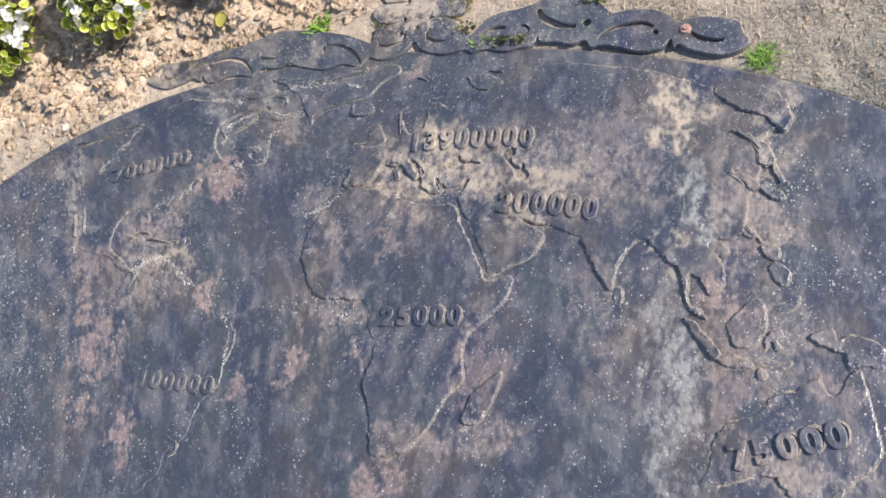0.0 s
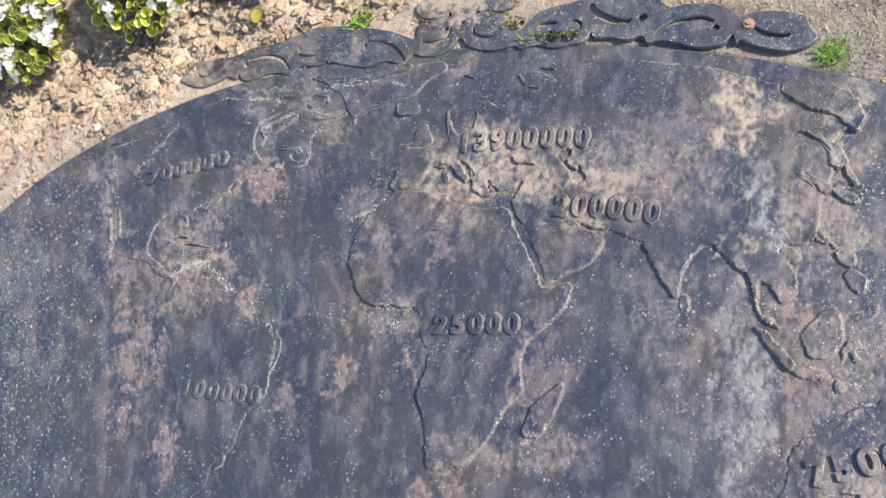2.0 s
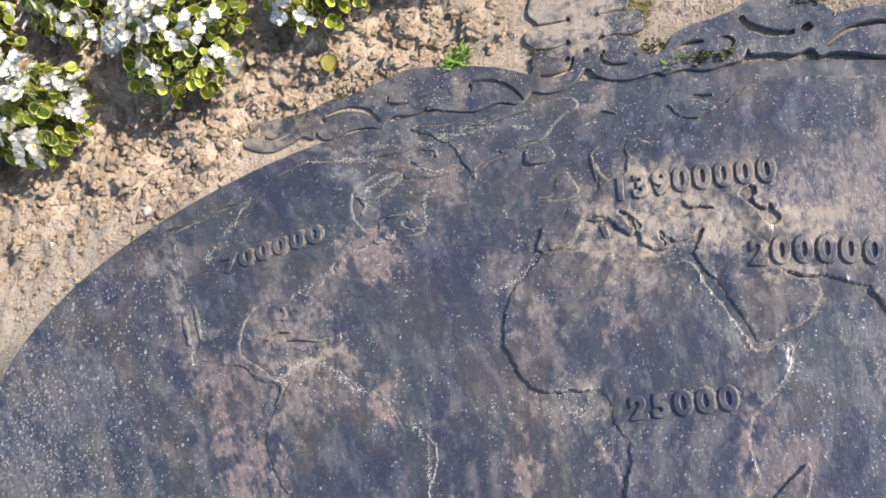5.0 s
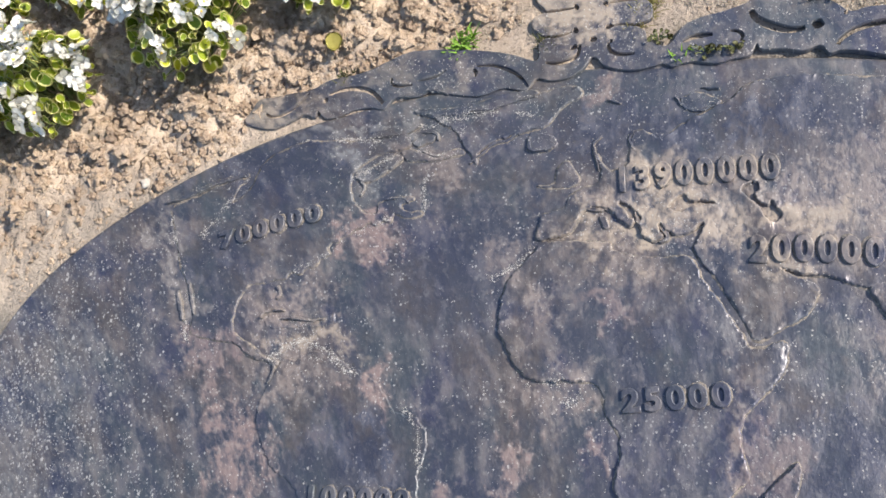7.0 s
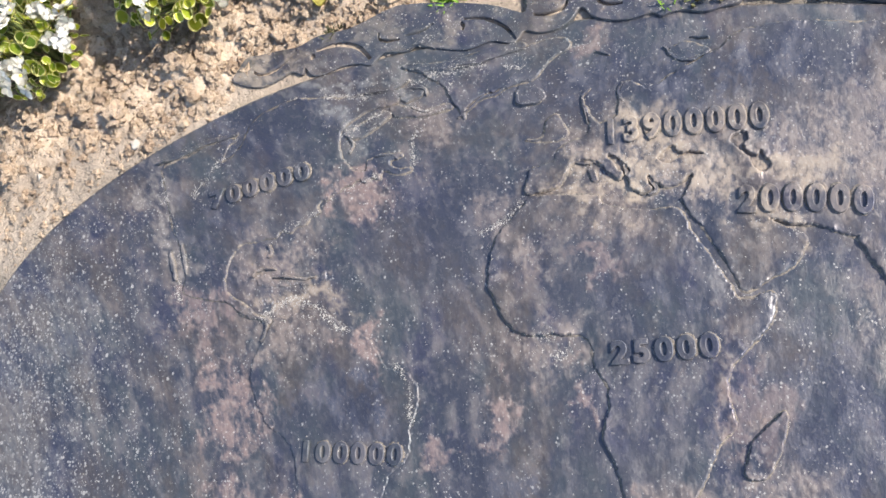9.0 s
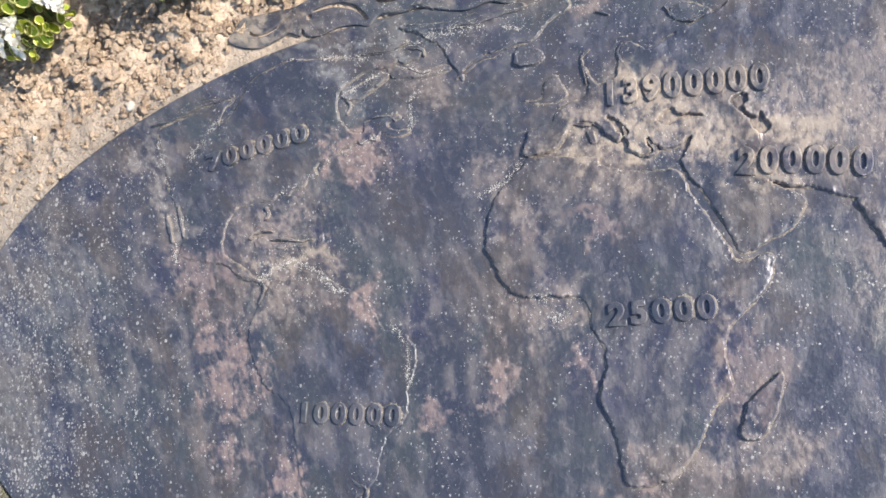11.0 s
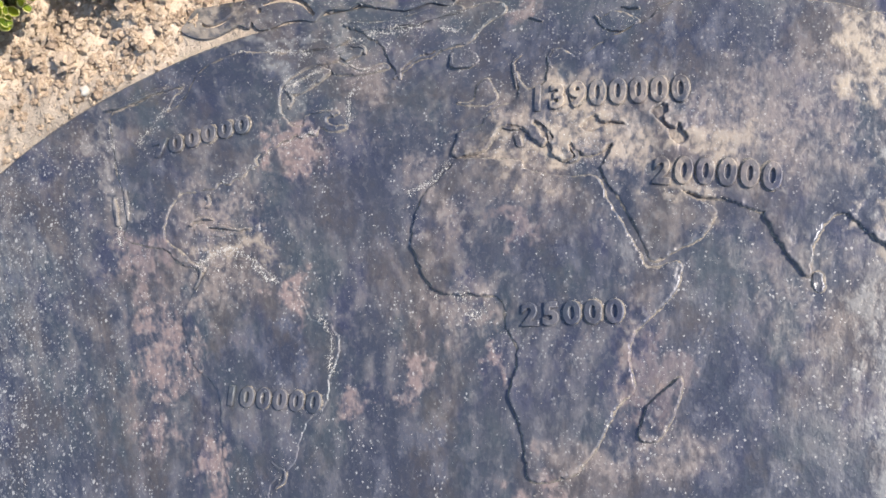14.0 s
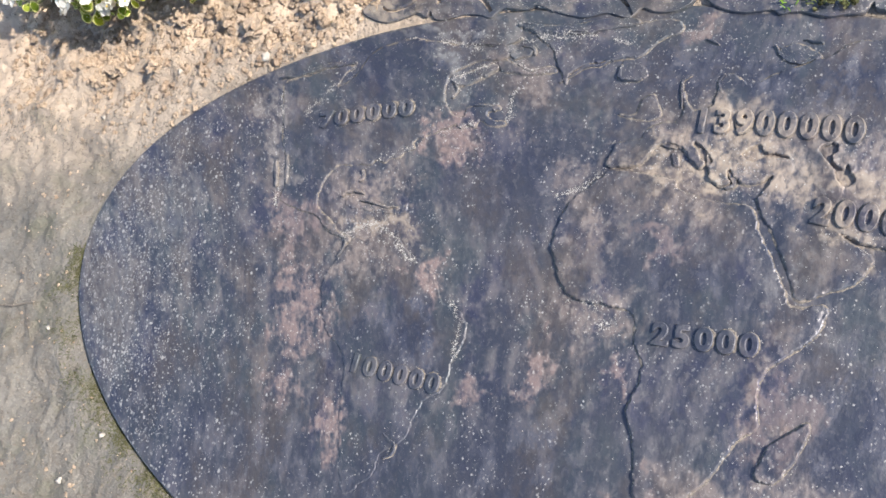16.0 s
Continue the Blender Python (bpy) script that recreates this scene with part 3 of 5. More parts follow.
NORTH_AMERICA = [(-75.8, 36.0), (-71.2, 37.7), (-66.9, 39.4), (-61.6, 40.3), (-63.4, 38.3), (-64.0, 36.0), (-61.2, 38.1), (-58.9, 42.9),
    (-55.3, 45.1), (-51.1, 46.3), (-46.8, 46.1), (-42.6, 45.6), (-38.5, 45.7), (-35.4, 45.6), (-32.5, 46.0), (-30.3, 46.2), (-29.3, 45.3),
    (-31.2, 44.7), (-31.8, 43.6), (-33.3, 43.1), (-37.3, 42.6), (-40.2, 40.9), (-42.1, 39.1), (-41.4, 35.0), (-39.2, 32.3), (-37.2, 32.2),
    (-36.8, 33.9), (-33.9, 34.4), (-31.7, 34.8), (-30.7, 34.0), (-32.8, 33.2), (-31.8, 32.1), (-29.5, 31.9), (-29.3, 31.1), (-31.7, 30.9),
    (-34.1, 31.7), (-34.4, 30.4), (-36.1, 30.6), (-36.8, 29.9), (-38.4, 30.5), (-39.3, 29.7), (-40.9, 29.5), (-41.4, 28.7), (-42.8, 28.3),
    (-43.5, 27.3), (-44.5, 27.6), (-45.1, 26.3), (-44.6, 25.4), (-46.4, 24.5), (-47.1, 23.5), (-48.9, 23.1), (-49.8, 22.1), (-51.3, 22.5),
    (-52.3, 21.6), (-54.5, 21.3), (-56.2, 21.0), (-58.3, 20.9), (-59.4, 20.0), (-60.7, 17.7), (-61.1, 14.6), (-60.3, 12.4), (-56.5, 10.3),
    (-54.9, 8.8), (-51.8, 7.8), (-52.7, 7.0), (-55.1, 8.1), (-57.5, 8.5), (-60.3, 10.8), (-66.3, 11.9), (-69.0, 13.2), (-69.0, 16.6),
    (-70.4, 20.6), (-72.7, 24.8), (-74.6, 30.6), (-75.9, 34.2)]
GREENLAND = [(-20.5, 39.4), (-20.1, 41.5), (-17.1, 43.3), (-12.2, 44.4), (-9.1, 45.2), (-6.6, 48.1), (-3.4, 50.2), (-5.6, 51.9),
    (-11.8, 50.9), (-17.2, 49.7), (-21.8, 48.6), (-25.9, 49.3), (-27.6, 47.9), (-24.5, 45.7), (-22.9, 43.1)]
BAFFIN = [(-33.3, 42.5), (-31.8, 43.2), (-27.9, 41.7), (-23.6, 42.5), (-22.6, 41.5), (-25.4, 40.9), (-28.3, 40.6), (-32.2, 41.0)]
IRELAND_BRITAIN = [(-10.6, 34.9), (-8.1, 35.2), (-7.6, 37.6), (-5.8, 38.8), (-4.8, 37.3), (-3.9, 35.4), (-5.3, 34.4), (-8.1, 34.3)]
SPITSBERGEN = [(11.4, 47.5), (13.6, 48.6), (16.0, 47.8), (17.4, 46.5), (14.8, 45.6), (12.5, 45.7)]
ELLESMERE = [(-31.8, 44.6), (-30.0, 45.8), (-27.9, 45.8), (-27.6, 44.5), (-29.3, 43.7), (-30.8, 43.3)]
VICTORIA = [(-41.2, 38.7), (-38.2, 40.6), (-34.1, 42.2), (-33.2, 41.1), (-37.1, 38.5), (-39.5, 37.7)]
CUBA = [(-55.5, 14.6), (-53.8, 15.6), (-51.6, 14.5), (-48.4, 14.6), (-44.9, 14.6), (-43.0, 15.8), (-43.3, 13.7), (-46.3, 13.3),
    (-50.3, 13.2), (-53.8, 13.2)]
ICELAND = [(-12.1, 44.1), (-11.7, 40.7), (-8.6, 40.9), (-7.2, 42.0), (-8.8, 43.7), (-10.6, 44.1)]
SARDINIA = [(-1.1, 29.1), (0.1, 28.9), (0.5, 27.4), (-0.5, 27.3)]
SRI_LANKA = [(41.1, 8.2), (42.0, 8.1), (42.4, 6.1), (41.4, 5.5), (40.7, 6.6)]
HAINAN = [(54.6, 15.9), (55.9, 16.4), (57.3, 15.6), (57.7, 14.1), (56.4, 13.6), (55.4, 14.4)]
KAMCHATKA = [(54.2, 42.1), (56.7, 40.1), (59.4, 38.5), (62.0, 37.4), (63.8, 35.7), (65.5, 34.8), (66.3, 37.5), (65.1, 40.6), (61.8, 43.2),
    (57.9, 44.5), (55.0, 44.0)]
KURIL = [(57.4, 35.1), (59.5, 33.6), (61.1, 32.0), (61.5, 29.4), (62.8, 28.7), (64.0, 29.4), (63.3, 31.9), (61.2, 33.8), (58.8, 35.3)]
HOKKAIDO = [(56.7, 28.0), (58.1, 27.1), (59.6, 25.7), (60.8, 24.6), (61.9, 25.5), (60.4, 27.1), (58.2, 28.4)]
POLAR_RIDGE = [(-31.6, 49.7), (-26.7, 48.3), (-22.8, 48.3), (-18.1, 49.2), (-13.4, 50.3), (-10.6, 50.7), (-11.4, 51.9), (-15.3, 51.7),
    (-20.0, 50.8), (-23.8, 50.0), (-27.7, 50.1), (-30.5, 50.4)]
BLACK_SEA = [(9.3, 29.9), (10.2, 31.2), (11.3, 31.6), (12.0, 30.6), (13.8, 30.7), (15.7, 30.0), (14.3, 30.2), (12.0, 29.8), (10.6, 29.2)]
CASPIAN = [(19.4, 32.1), (21.2, 32.9), (21.6, 31.8), (20.8, 31.2), (21.9, 29.6), (23.0, 29.3), (23.3, 30.1), (23.9, 28.9), (24.5, 27.7),
    (23.4, 26.9), (22.2, 27.6), (21.6, 29.1), (20.4, 30.7)]
SUMATRA = [(51.5, 3.7), (53.0, 3.4), (54.7, 1.5), (56.4, -0.3), (57.2, -1.7), (56.1, -2.5), (54.8, -1.0), (53.5, 0.8), (52.4, 2.3)]
JAVA = [(56.4, -2.1), (58.4, -1.6), (60.3, -1.8), (61.9, -2.5), (61.4, -3.4), (59.2, -3.6), (57.7, -3.2)]
BORNEO = [(57.8, 2.9), (58.9, 4.6), (60.5, 6.4), (62.0, 7.3), (63.2, 6.1), (63.5, 3.5), (62.9, 1.4), (61.8, -0.2), (59.9, -0.5),
    (58.7, 0.2), (58.1, 1.5)]
SULAWESI = [(63.7, 2.2), (65.2, 2.8), (65.8, 1.5), (64.9, 1.0), (65.7, -0.2), (64.7, -0.6), (63.9, 0.4), (63.4, -0.7), (63.0, 0.5)]
NEW_GUINEA = [(69.2, 1.7), (70.4, 2.8), (72.3, 2.9), (72.8, 1.6), (74.1, 2.4), (75.9, 2.1), (78.0, 1.4), (79.7, -0.8), (78.6, -2.5),
    (76.2, -2.0), (74.2, -2.8), (73.9, -1.2), (73.4, -0.6), (71.6, 0.1), (70.1, 0.5)]
LUZON = [(62.2, 15.4), (62.9, 15.9), (64.0, 16.0), (64.9, 15.3), (65.1, 14.0), (64.2, 13.2), (62.9, 13.8)]
VISAYAS = [(63.4, 12.5), (64.7, 13.0), (65.9, 12.2), (66.6, 11.2), (66.3, 9.9), (65.4, 9.3), (64.3, 10.0), (63.8, 11.1)]
FLORES = [(61.5, -2.3), (63.4, -1.8), (65.7, -2.3), (66.9, -2.0), (66.7, -2.7), (65.3, -3.2), (63.2, -2.8), (61.9, -2.9)]
TIMOR = [(62.1, -4.1), (62.5, -3.3), (63.3, -3.5), (63.7, -4.3), (63.0, -5.1), (62.3, -4.8)]
MINDANAO = [(64.4, 6.1), (66.3, 7.1), (67.5, 8.0), (68.0, 7.4), (67.4, 6.0), (65.5, 5.1)]
TAIWAN = [(59.4, 17.9), (60.5, 18.8), (61.5, 17.6), (62.4, 16.1), (60.9, 16.7), (59.9, 17.1)]
JAPAN = [(61.6, 25.6), (63.1, 26.1), (64.9, 24.7), (65.7, 23.5), (64.4, 23.1), (62.7, 24.2)]
SAKHALIN = [(62.8, 30.0), (63.5, 30.2), (64.8, 28.0), (65.7, 25.8), (64.9, 25.6), (63.9, 27.3)]
AUSTRALIA = [(55.0, -20.6), (55.9, -18.8), (56.3, -16.8), (56.6, -14.7), (57.1, -13.1), (58.2, -11.6), (60.3, -10.8), (62.6, -9.8),
    (63.9, -7.7), (65.4, -6.6), (67.2, -6.2), (69.0, -4.8), (70.6, -4.1), (71.2, -5.5), (72.3, -6.6), (73.4, -5.3), (74.1, -3.8),
    (75.5, -2.7), (76.5, -5.0), (77.3, -8.1), (77.9, -11.1), (78.5, -13.3), (77.4, -15.6), (75.4, -17.7), (73.7, -19.7), (72.0, -21.7),
    (69.2, -22.1), (67.1, -21.2), (65.6, -19.3), (64.5, -18.4), (62.4, -18.6), (59.8, -19.7), (57.2, -20.6)]
EURASIA_A = [(-10.7, 26.1), (-10.1, 29.0), (-9.9, 30.0), (-6.5, 30.9), (-5.9, 32.0), (-5.3, 33.3), (-3.3, 34.2), (-1.2, 34.7),
    (-0.9, 36.8), (-1.8, 38.8), (-1.3, 39.6), (0.3, 36.9), (1.8, 36.8), (3.3, 37.6), (3.5, 39.0), (3.8, 41.9), (4.8, 43.1), (6.6, 42.5),
    (8.4, 41.3), (11.3, 43.3), (14.9, 45.2), (18.5, 47.0), (21.5, 49.2), (26.6, 49.8), (32.7, 49.4), (38.8, 48.3), (44.6, 47.1),
    (47.9, 45.8), (53.9, 43.6), (60.1, 41.6), (64.1, 38.6), (64.8, 36.1), (63.0, 34.5), (62.1, 32.0), (63.0, 30.0), (62.2, 29.0),
    (61.6, 26.5), (60.5, 23.9), (60.3, 21.4), (59.9, 18.5)]
EURASIA_B = [(58.4, 16.8), (56.0, 16.4), (54.8, 15.5), (56.1, 14.0), (57.2, 11.3), (57.3, 9.3), (56.2, 7.8), (55.1, 7.4), (54.4, 8.7),
    (53.6, 9.7), (52.3, 10.4), (52.0, 8.9), (52.3, 6.1), (54.0, 5.1), (54.9, 3.5), (53.4, 4.2), (52.1, 5.3), (51.3, 7.5), (50.8, 9.7),
    (50.0, 12.0), (48.6, 12.7), (47.2, 14.2), (45.8, 15.6), (44.7, 16.3), (43.3, 15.7), (42.0, 13.7), (41.0, 11.3), (40.7, 8.2),
    (40.1, 7.6), (39.1, 8.7), (37.3, 11.2), (35.7, 14.1), (34.6, 16.4), (32.5, 17.2), (30.5, 18.3), (26.6, 18.8), (24.0, 19.8),
    (26.2, 18.4), (28.5, 17.0), (28.0, 14.8)]
EURASIA_C = [(26.4, 12.8), (23.6, 11.3), (20.1, 9.5), (19.0, 11.2), (17.2, 15.0), (15.1, 18.7), (12.7, 22.3), (12.2, 23.5), (13.0, 25.1),
    (13.8, 27.0), (12.4, 26.1), (10.5, 25.4), (8.8, 26.0), (7.9, 27.2), (7.6, 26.9), (8.1, 25.2), (6.6, 24.6), (5.1, 25.9), (4.4, 27.8),
    (4.9, 28.4), (4.0, 30.0), (1.9, 31.3), (3.1, 29.5), (4.0, 27.8), (3.4, 27.1), (2.0, 28.3), (0.4, 30.0), (-0.8, 30.5), (-2.5, 30.5),
    (-3.6, 29.7), (-4.5, 28.0), (-5.6, 26.7), (-8.3, 25.9)]
CREST_A = [(-63.7, 51.4), (-61.1, 49.9), (-57.5, 49.4), (-54.7, 50.4), (-52.2, 51.6), (-50.0, 50.8), (-49.5, 52.0), (-48.2, 50.5),
    (-45.9, 50.3), (-42.7, 51.4), (-39.4, 51.5), (-37.2, 51.0), (-35.2, 52.8), (-31.2, 52.7), (-29.2, 53.5), (-25.8, 52.6), (-20.5, 51.6),
    (-16.3, 52.6), (-12.7, 51.7), (-10.8, 53.6), (-8.5, 53.0), (-5.7, 53.2), (-3.4, 54.5), (-1.7, 56.5), (-0.2, 54.9), (2.0, 53.8),
    (5.5, 53.3), (9.0, 53.9), (10.4, 53.2), (11.6, 53.5), (13.8, 53.7), (16.9, 53.0), (19.4, 53.4), (21.8, 53.8), (23.0, 55.6),
    (23.6, 54.5)]
CREST_B = [(26.7, 54.2), (29.4, 53.5), (31.8, 54.1), (33.0, 52.6), (34.5, 52.9), (37.5, 52.4), (40.5, 51.3), (42.9, 51.1), (45.3, 51.5),
    (46.7, 53.1), (47.3, 51.5), (48.0, 52.1), (50.0, 50.9), (52.8, 49.8), (55.5, 49.4), (57.4, 49.8), (59.5, 51.4), (58.4, 53.6),
    (58.0, 55.3), (56.1, 56.3), (53.3, 57.0), (50.1, 57.1), (48.0, 56.4), (46.8, 57.4), (45.3, 58.5), (42.8, 59.5), (38.9, 59.7),
    (36.4, 59.3), (35.0, 60.6), (33.7, 61.7), (31.5, 62.9), (27.2, 64.6), (23.6, 64.0), (21.5, 62.8), (20.0, 62.4), (18.1, 61.9),
    (15.5, 61.5), (12.7, 60.5), (11.6, 59.1), (10.5, 57.6), (9.1, 57.1)]
CREST_C = [(6.9, 58.6), (6.6, 60.1), (5.2, 61.4), (7.5, 62.4), (7.8, 64.5), (6.8, 65.9), (5.4, 66.6), (5.9, 68.4), (4.9, 71.4),
    (0.8, 75.5), (-3.2, 77.7), (-7.0, 77.0), (-9.5, 74.1), (-10.6, 71.3), (-11.1, 68.5), (-9.5, 66.2), (-11.6, 65.1), (-11.6, 63.1),
    (-9.6, 61.2), (-10.7, 59.9), (-10.5, 58.2), (-11.0, 57.0), (-12.6, 57.6), (-15.3, 58.8), (-18.3, 59.7), (-23.4, 60.7), (-28.7, 61.4),
    (-32.9, 61.6), (-36.1, 60.6), (-39.3, 59.3), (-42.5, 58.4), (-47.0, 58.0), (-49.2, 57.2), (-51.4, 56.3), (-54.8, 56.1), (-58.3, 55.7),
    (-61.3, 55.4), (-62.8, 53.2)]
SLOTS = [
    (0.50, [(-59.7, 52.6), (-58.4, 51.8), (-56.1, 52.0), (-53.4, 53.7), (-51.5, 55.7)]),
    (0.80, [(-48.8, 53.9), (-47.7, 54.0)]),
    (0.70, [(-47.8, 55.0), (-44.5, 55.7), (-41.7, 55.4), (-39.3, 54.3), (-37.3, 52.1)]),
    (0.45, [(-36.1, 56.9), (-36.0, 55.7), (-34.6, 55.1), (-32.2, 55.1)]),
    (0.35, [(-31.4, 55.7), (-28.3, 56.1), (-26.3, 57.3)]),
    (0.45, [(-21.6, 56.9), (-21.1, 56.0), (-21.3, 55.2)]),
    (0.50, [(-21.2, 57.3), (-17.7, 56.9), (-14.2, 54.9), (-12.2, 52.3)]),
    (0.60, [(-9.5, 56.4), (-6.7, 56.1), (-4.4, 57.0), (-3.8, 59.1)]),
    (0.90, [(-5.0, 59.1), (-4.6, 58.2)]),
    (0.90, [(-4.9, 61.6), (-4.1, 61.9)]),
    (0.35, [(-11.9, 61.3), (-9.6, 61.3), (-7.2, 61.1), (-5.1, 61.5)]),
    (0.90, [(-4.7, 66.0), (-4.0, 66.3)]),
    (0.40, [(-11.7, 66.2), (-8.8, 66.0), (-6.4, 66.0), (-4.8, 66.0)]),
    (0.90, [(0.1, 65.8), (0.8, 66.3)]),
    (0.40, [(0.8, 66.2), (2.7, 66.3), (5.2, 66.3), (7.4, 66.2)]),
    (0.90, [(0.7, 62.2), (1.0, 61.3)]),
    (0.35, [(1.2, 61.7), (2.9, 61.9), (5.3, 61.4), (6.9, 61.2)]),
    (0.80, [(-1.7, 60.3), (-1.6, 59.2)]),
    (0.80, [(0.9, 59.1), (1.4, 58.9)]),
    (0.50, [(0.7, 58.9), (1.0, 57.3), (2.6, 56.4), (4.8, 56.3)]),
    (0.70, [(12.2, 57.4), (14.2, 58.1), (16.7, 58.1)]),
    (0.45, [(19.2, 58.4), (20.4, 58.1), (21.1, 57.2), (20.6, 56.4)]),
    (1.00, [(22.5, 61.6), (23.3, 59.9), (25.4, 58.3), (28.0, 57.3), (30.0, 57.4)]),
    (1.10, [(31.0, 57.4), (32.5, 58.2)]),
    (0.75, [(34.1, 53.9), (34.9, 55.0), (36.9, 56.2), (39.6, 56.8), (42.0, 56.7), (43.7, 55.8)]),
    (1.00, [(43.7, 54.5), (44.5, 55.0)]),
    (0.70, [(50.0, 54.2), (51.5, 53.0), (53.6, 52.3), (55.5, 52.3)]),
    (0.60, [(35.4, 59.2), (36.1, 59.2)]),
]


# short raised ridges of the coasts: width, then the line
WEST_RIDGES = [
    (0.9, [(-77.2, 36.7), (-74.3, 37.3), (-71.0, 38.6), (-67.7, 39.9), (-64.3, 40.3), (-61.5, 40.9)]),
    (0.5, [(-56.0, 15.0), (-55.3, 15.9), (-53.8, 16.3), (-51.9, 16.1)]),
    (0.5, [(-52.3, 14.7), (-49.7, 14.8), (-47.4, 14.3), (-44.8, 14.6)]),
    (0.7, [(-72.5, 20.3), (-71.7, 18.2), (-70.6, 15.1)]),
    (0.6, [(-70.2, 21.6), (-69.5, 19.3), (-68.6, 16.0)]),
    (0.5, [(-53.7, 8.1), (-52.8, 7.3), (-52.8, 5.8), (-53.5, 4.2)]),
    (0.5, [(-35.9, -22.2), (-34.8, -23.0), (-33.6, -23.3), (-33.5, -24.8), (-34.9, -26.0)]),
    (0.6, [(-53.6, 20.4), (-53.0, 19.2), (-53.6, 18.2)]),
]
ARCTIC_RIDGES = [
    (0.7, [(-29.2, 48.9), (-25.8, 48.1), (-22.8, 48.5), (-19.0, 48.9), (-15.2, 49.8), (-10.9, 50.5)]),
    (0.6, [(-34.7, 53.0), (-31.8, 53.0), (-28.8, 53.7), (-25.8, 52.6)]),
    (0.6, [(-38.8, 45.8), (-34.7, 45.6), (-32.2, 46.3), (-30.2, 47.5)]),
    (0.7, [(-31.7, 44.4), (-30.2, 45.8), (-27.7, 45.6), (-27.1, 44.3)]),
    (0.5, [(-29.7, 42.3), (-27.2, 41.4), (-24.6, 42.1)]),
    (0.5, [(-35.5, 34.3), (-33.0, 34.4), (-31.6, 33.6)]),
    (0.5, [(-36.6, 40.0), (-35.6, 40.6), (-34.5, 42.5)]),
    (0.5, [(-40.3, 35.4), (-39.6, 37.0), (-40.6, 38.7), (-39.2, 39.8)]),
]
EUROPE_RIDGES = [
    (0.5, [(-21.8, 39.7), (-19.5, 41.4), (-17.7, 42.8), (-15.4, 43.3), (-13.6, 44.4), (-10.0, 45.1)]),
    (0.6, [(-11.9, 43.4), (-11.8, 41.2), (-9.9, 40.9), (-8.2, 41.2)]),
    (0.45, [(-1.1, 36.8), (-1.4, 38.4), (-1.8, 41.2), (-0.6, 42.5)]),
    (0.6, [(4.4, 43.0), (3.7, 41.8), (4.0, 40.5), (4.5, 39.3)]),
    (0.5, [(14.5, 49.3), (17.3, 48.8)]),
    (0.5, [(10.6, 48.2), (12.1, 46.2), (14.5, 45.4), (16.3, 46.1)]),
    (0.4, [(0.3, 48.7), (2.5, 47.9)]),
    (0.7, [(-3.6, 30.6), (-1.1, 30.3), (0.2, 30.4), (2.3, 28.6)]),
    (0.8, [(4.4, 30.2), (4.6, 28.2), (5.7, 26.2)]),
    (0.7, [(7.6, 27.3), (8.8, 25.4), (7.6, 24.6)]),
]
EAST_RIDGES = [
    (0.6, [(56.8, 43.6), (60.1, 42.8)]),
    (0.5, [(57.6, 40.8), (60.0, 40.3)]),
    (0.6, [(50.0, 40.6), (52.3, 40.2), (54.3, 40.2)]),
    (0.7, [(57.8, 35.2), (61.1, 32.3), (61.7, 29.8), (63.0, 29.7)]),
    (0.6, [(63.3, 30.1), (64.5, 27.8)]),
    (0.8, [(56.7, 27.8), (58.9, 26.6), (59.6, 25.3)]),
    (0.6, [(62.3, 25.6), (64.1, 25.4), (66.0, 26.0)]),
    (0.8, [(62.5, 25.0), (63.8, 24.0), (65.1, 24.3)]),
    (0.6, [(50.1, 19.2), (50.5, 21.6), (50.5, 23.6)]),
    (0.8, [(59.9, 18.8), (60.7, 17.7), (61.3, 17.0)]),
]


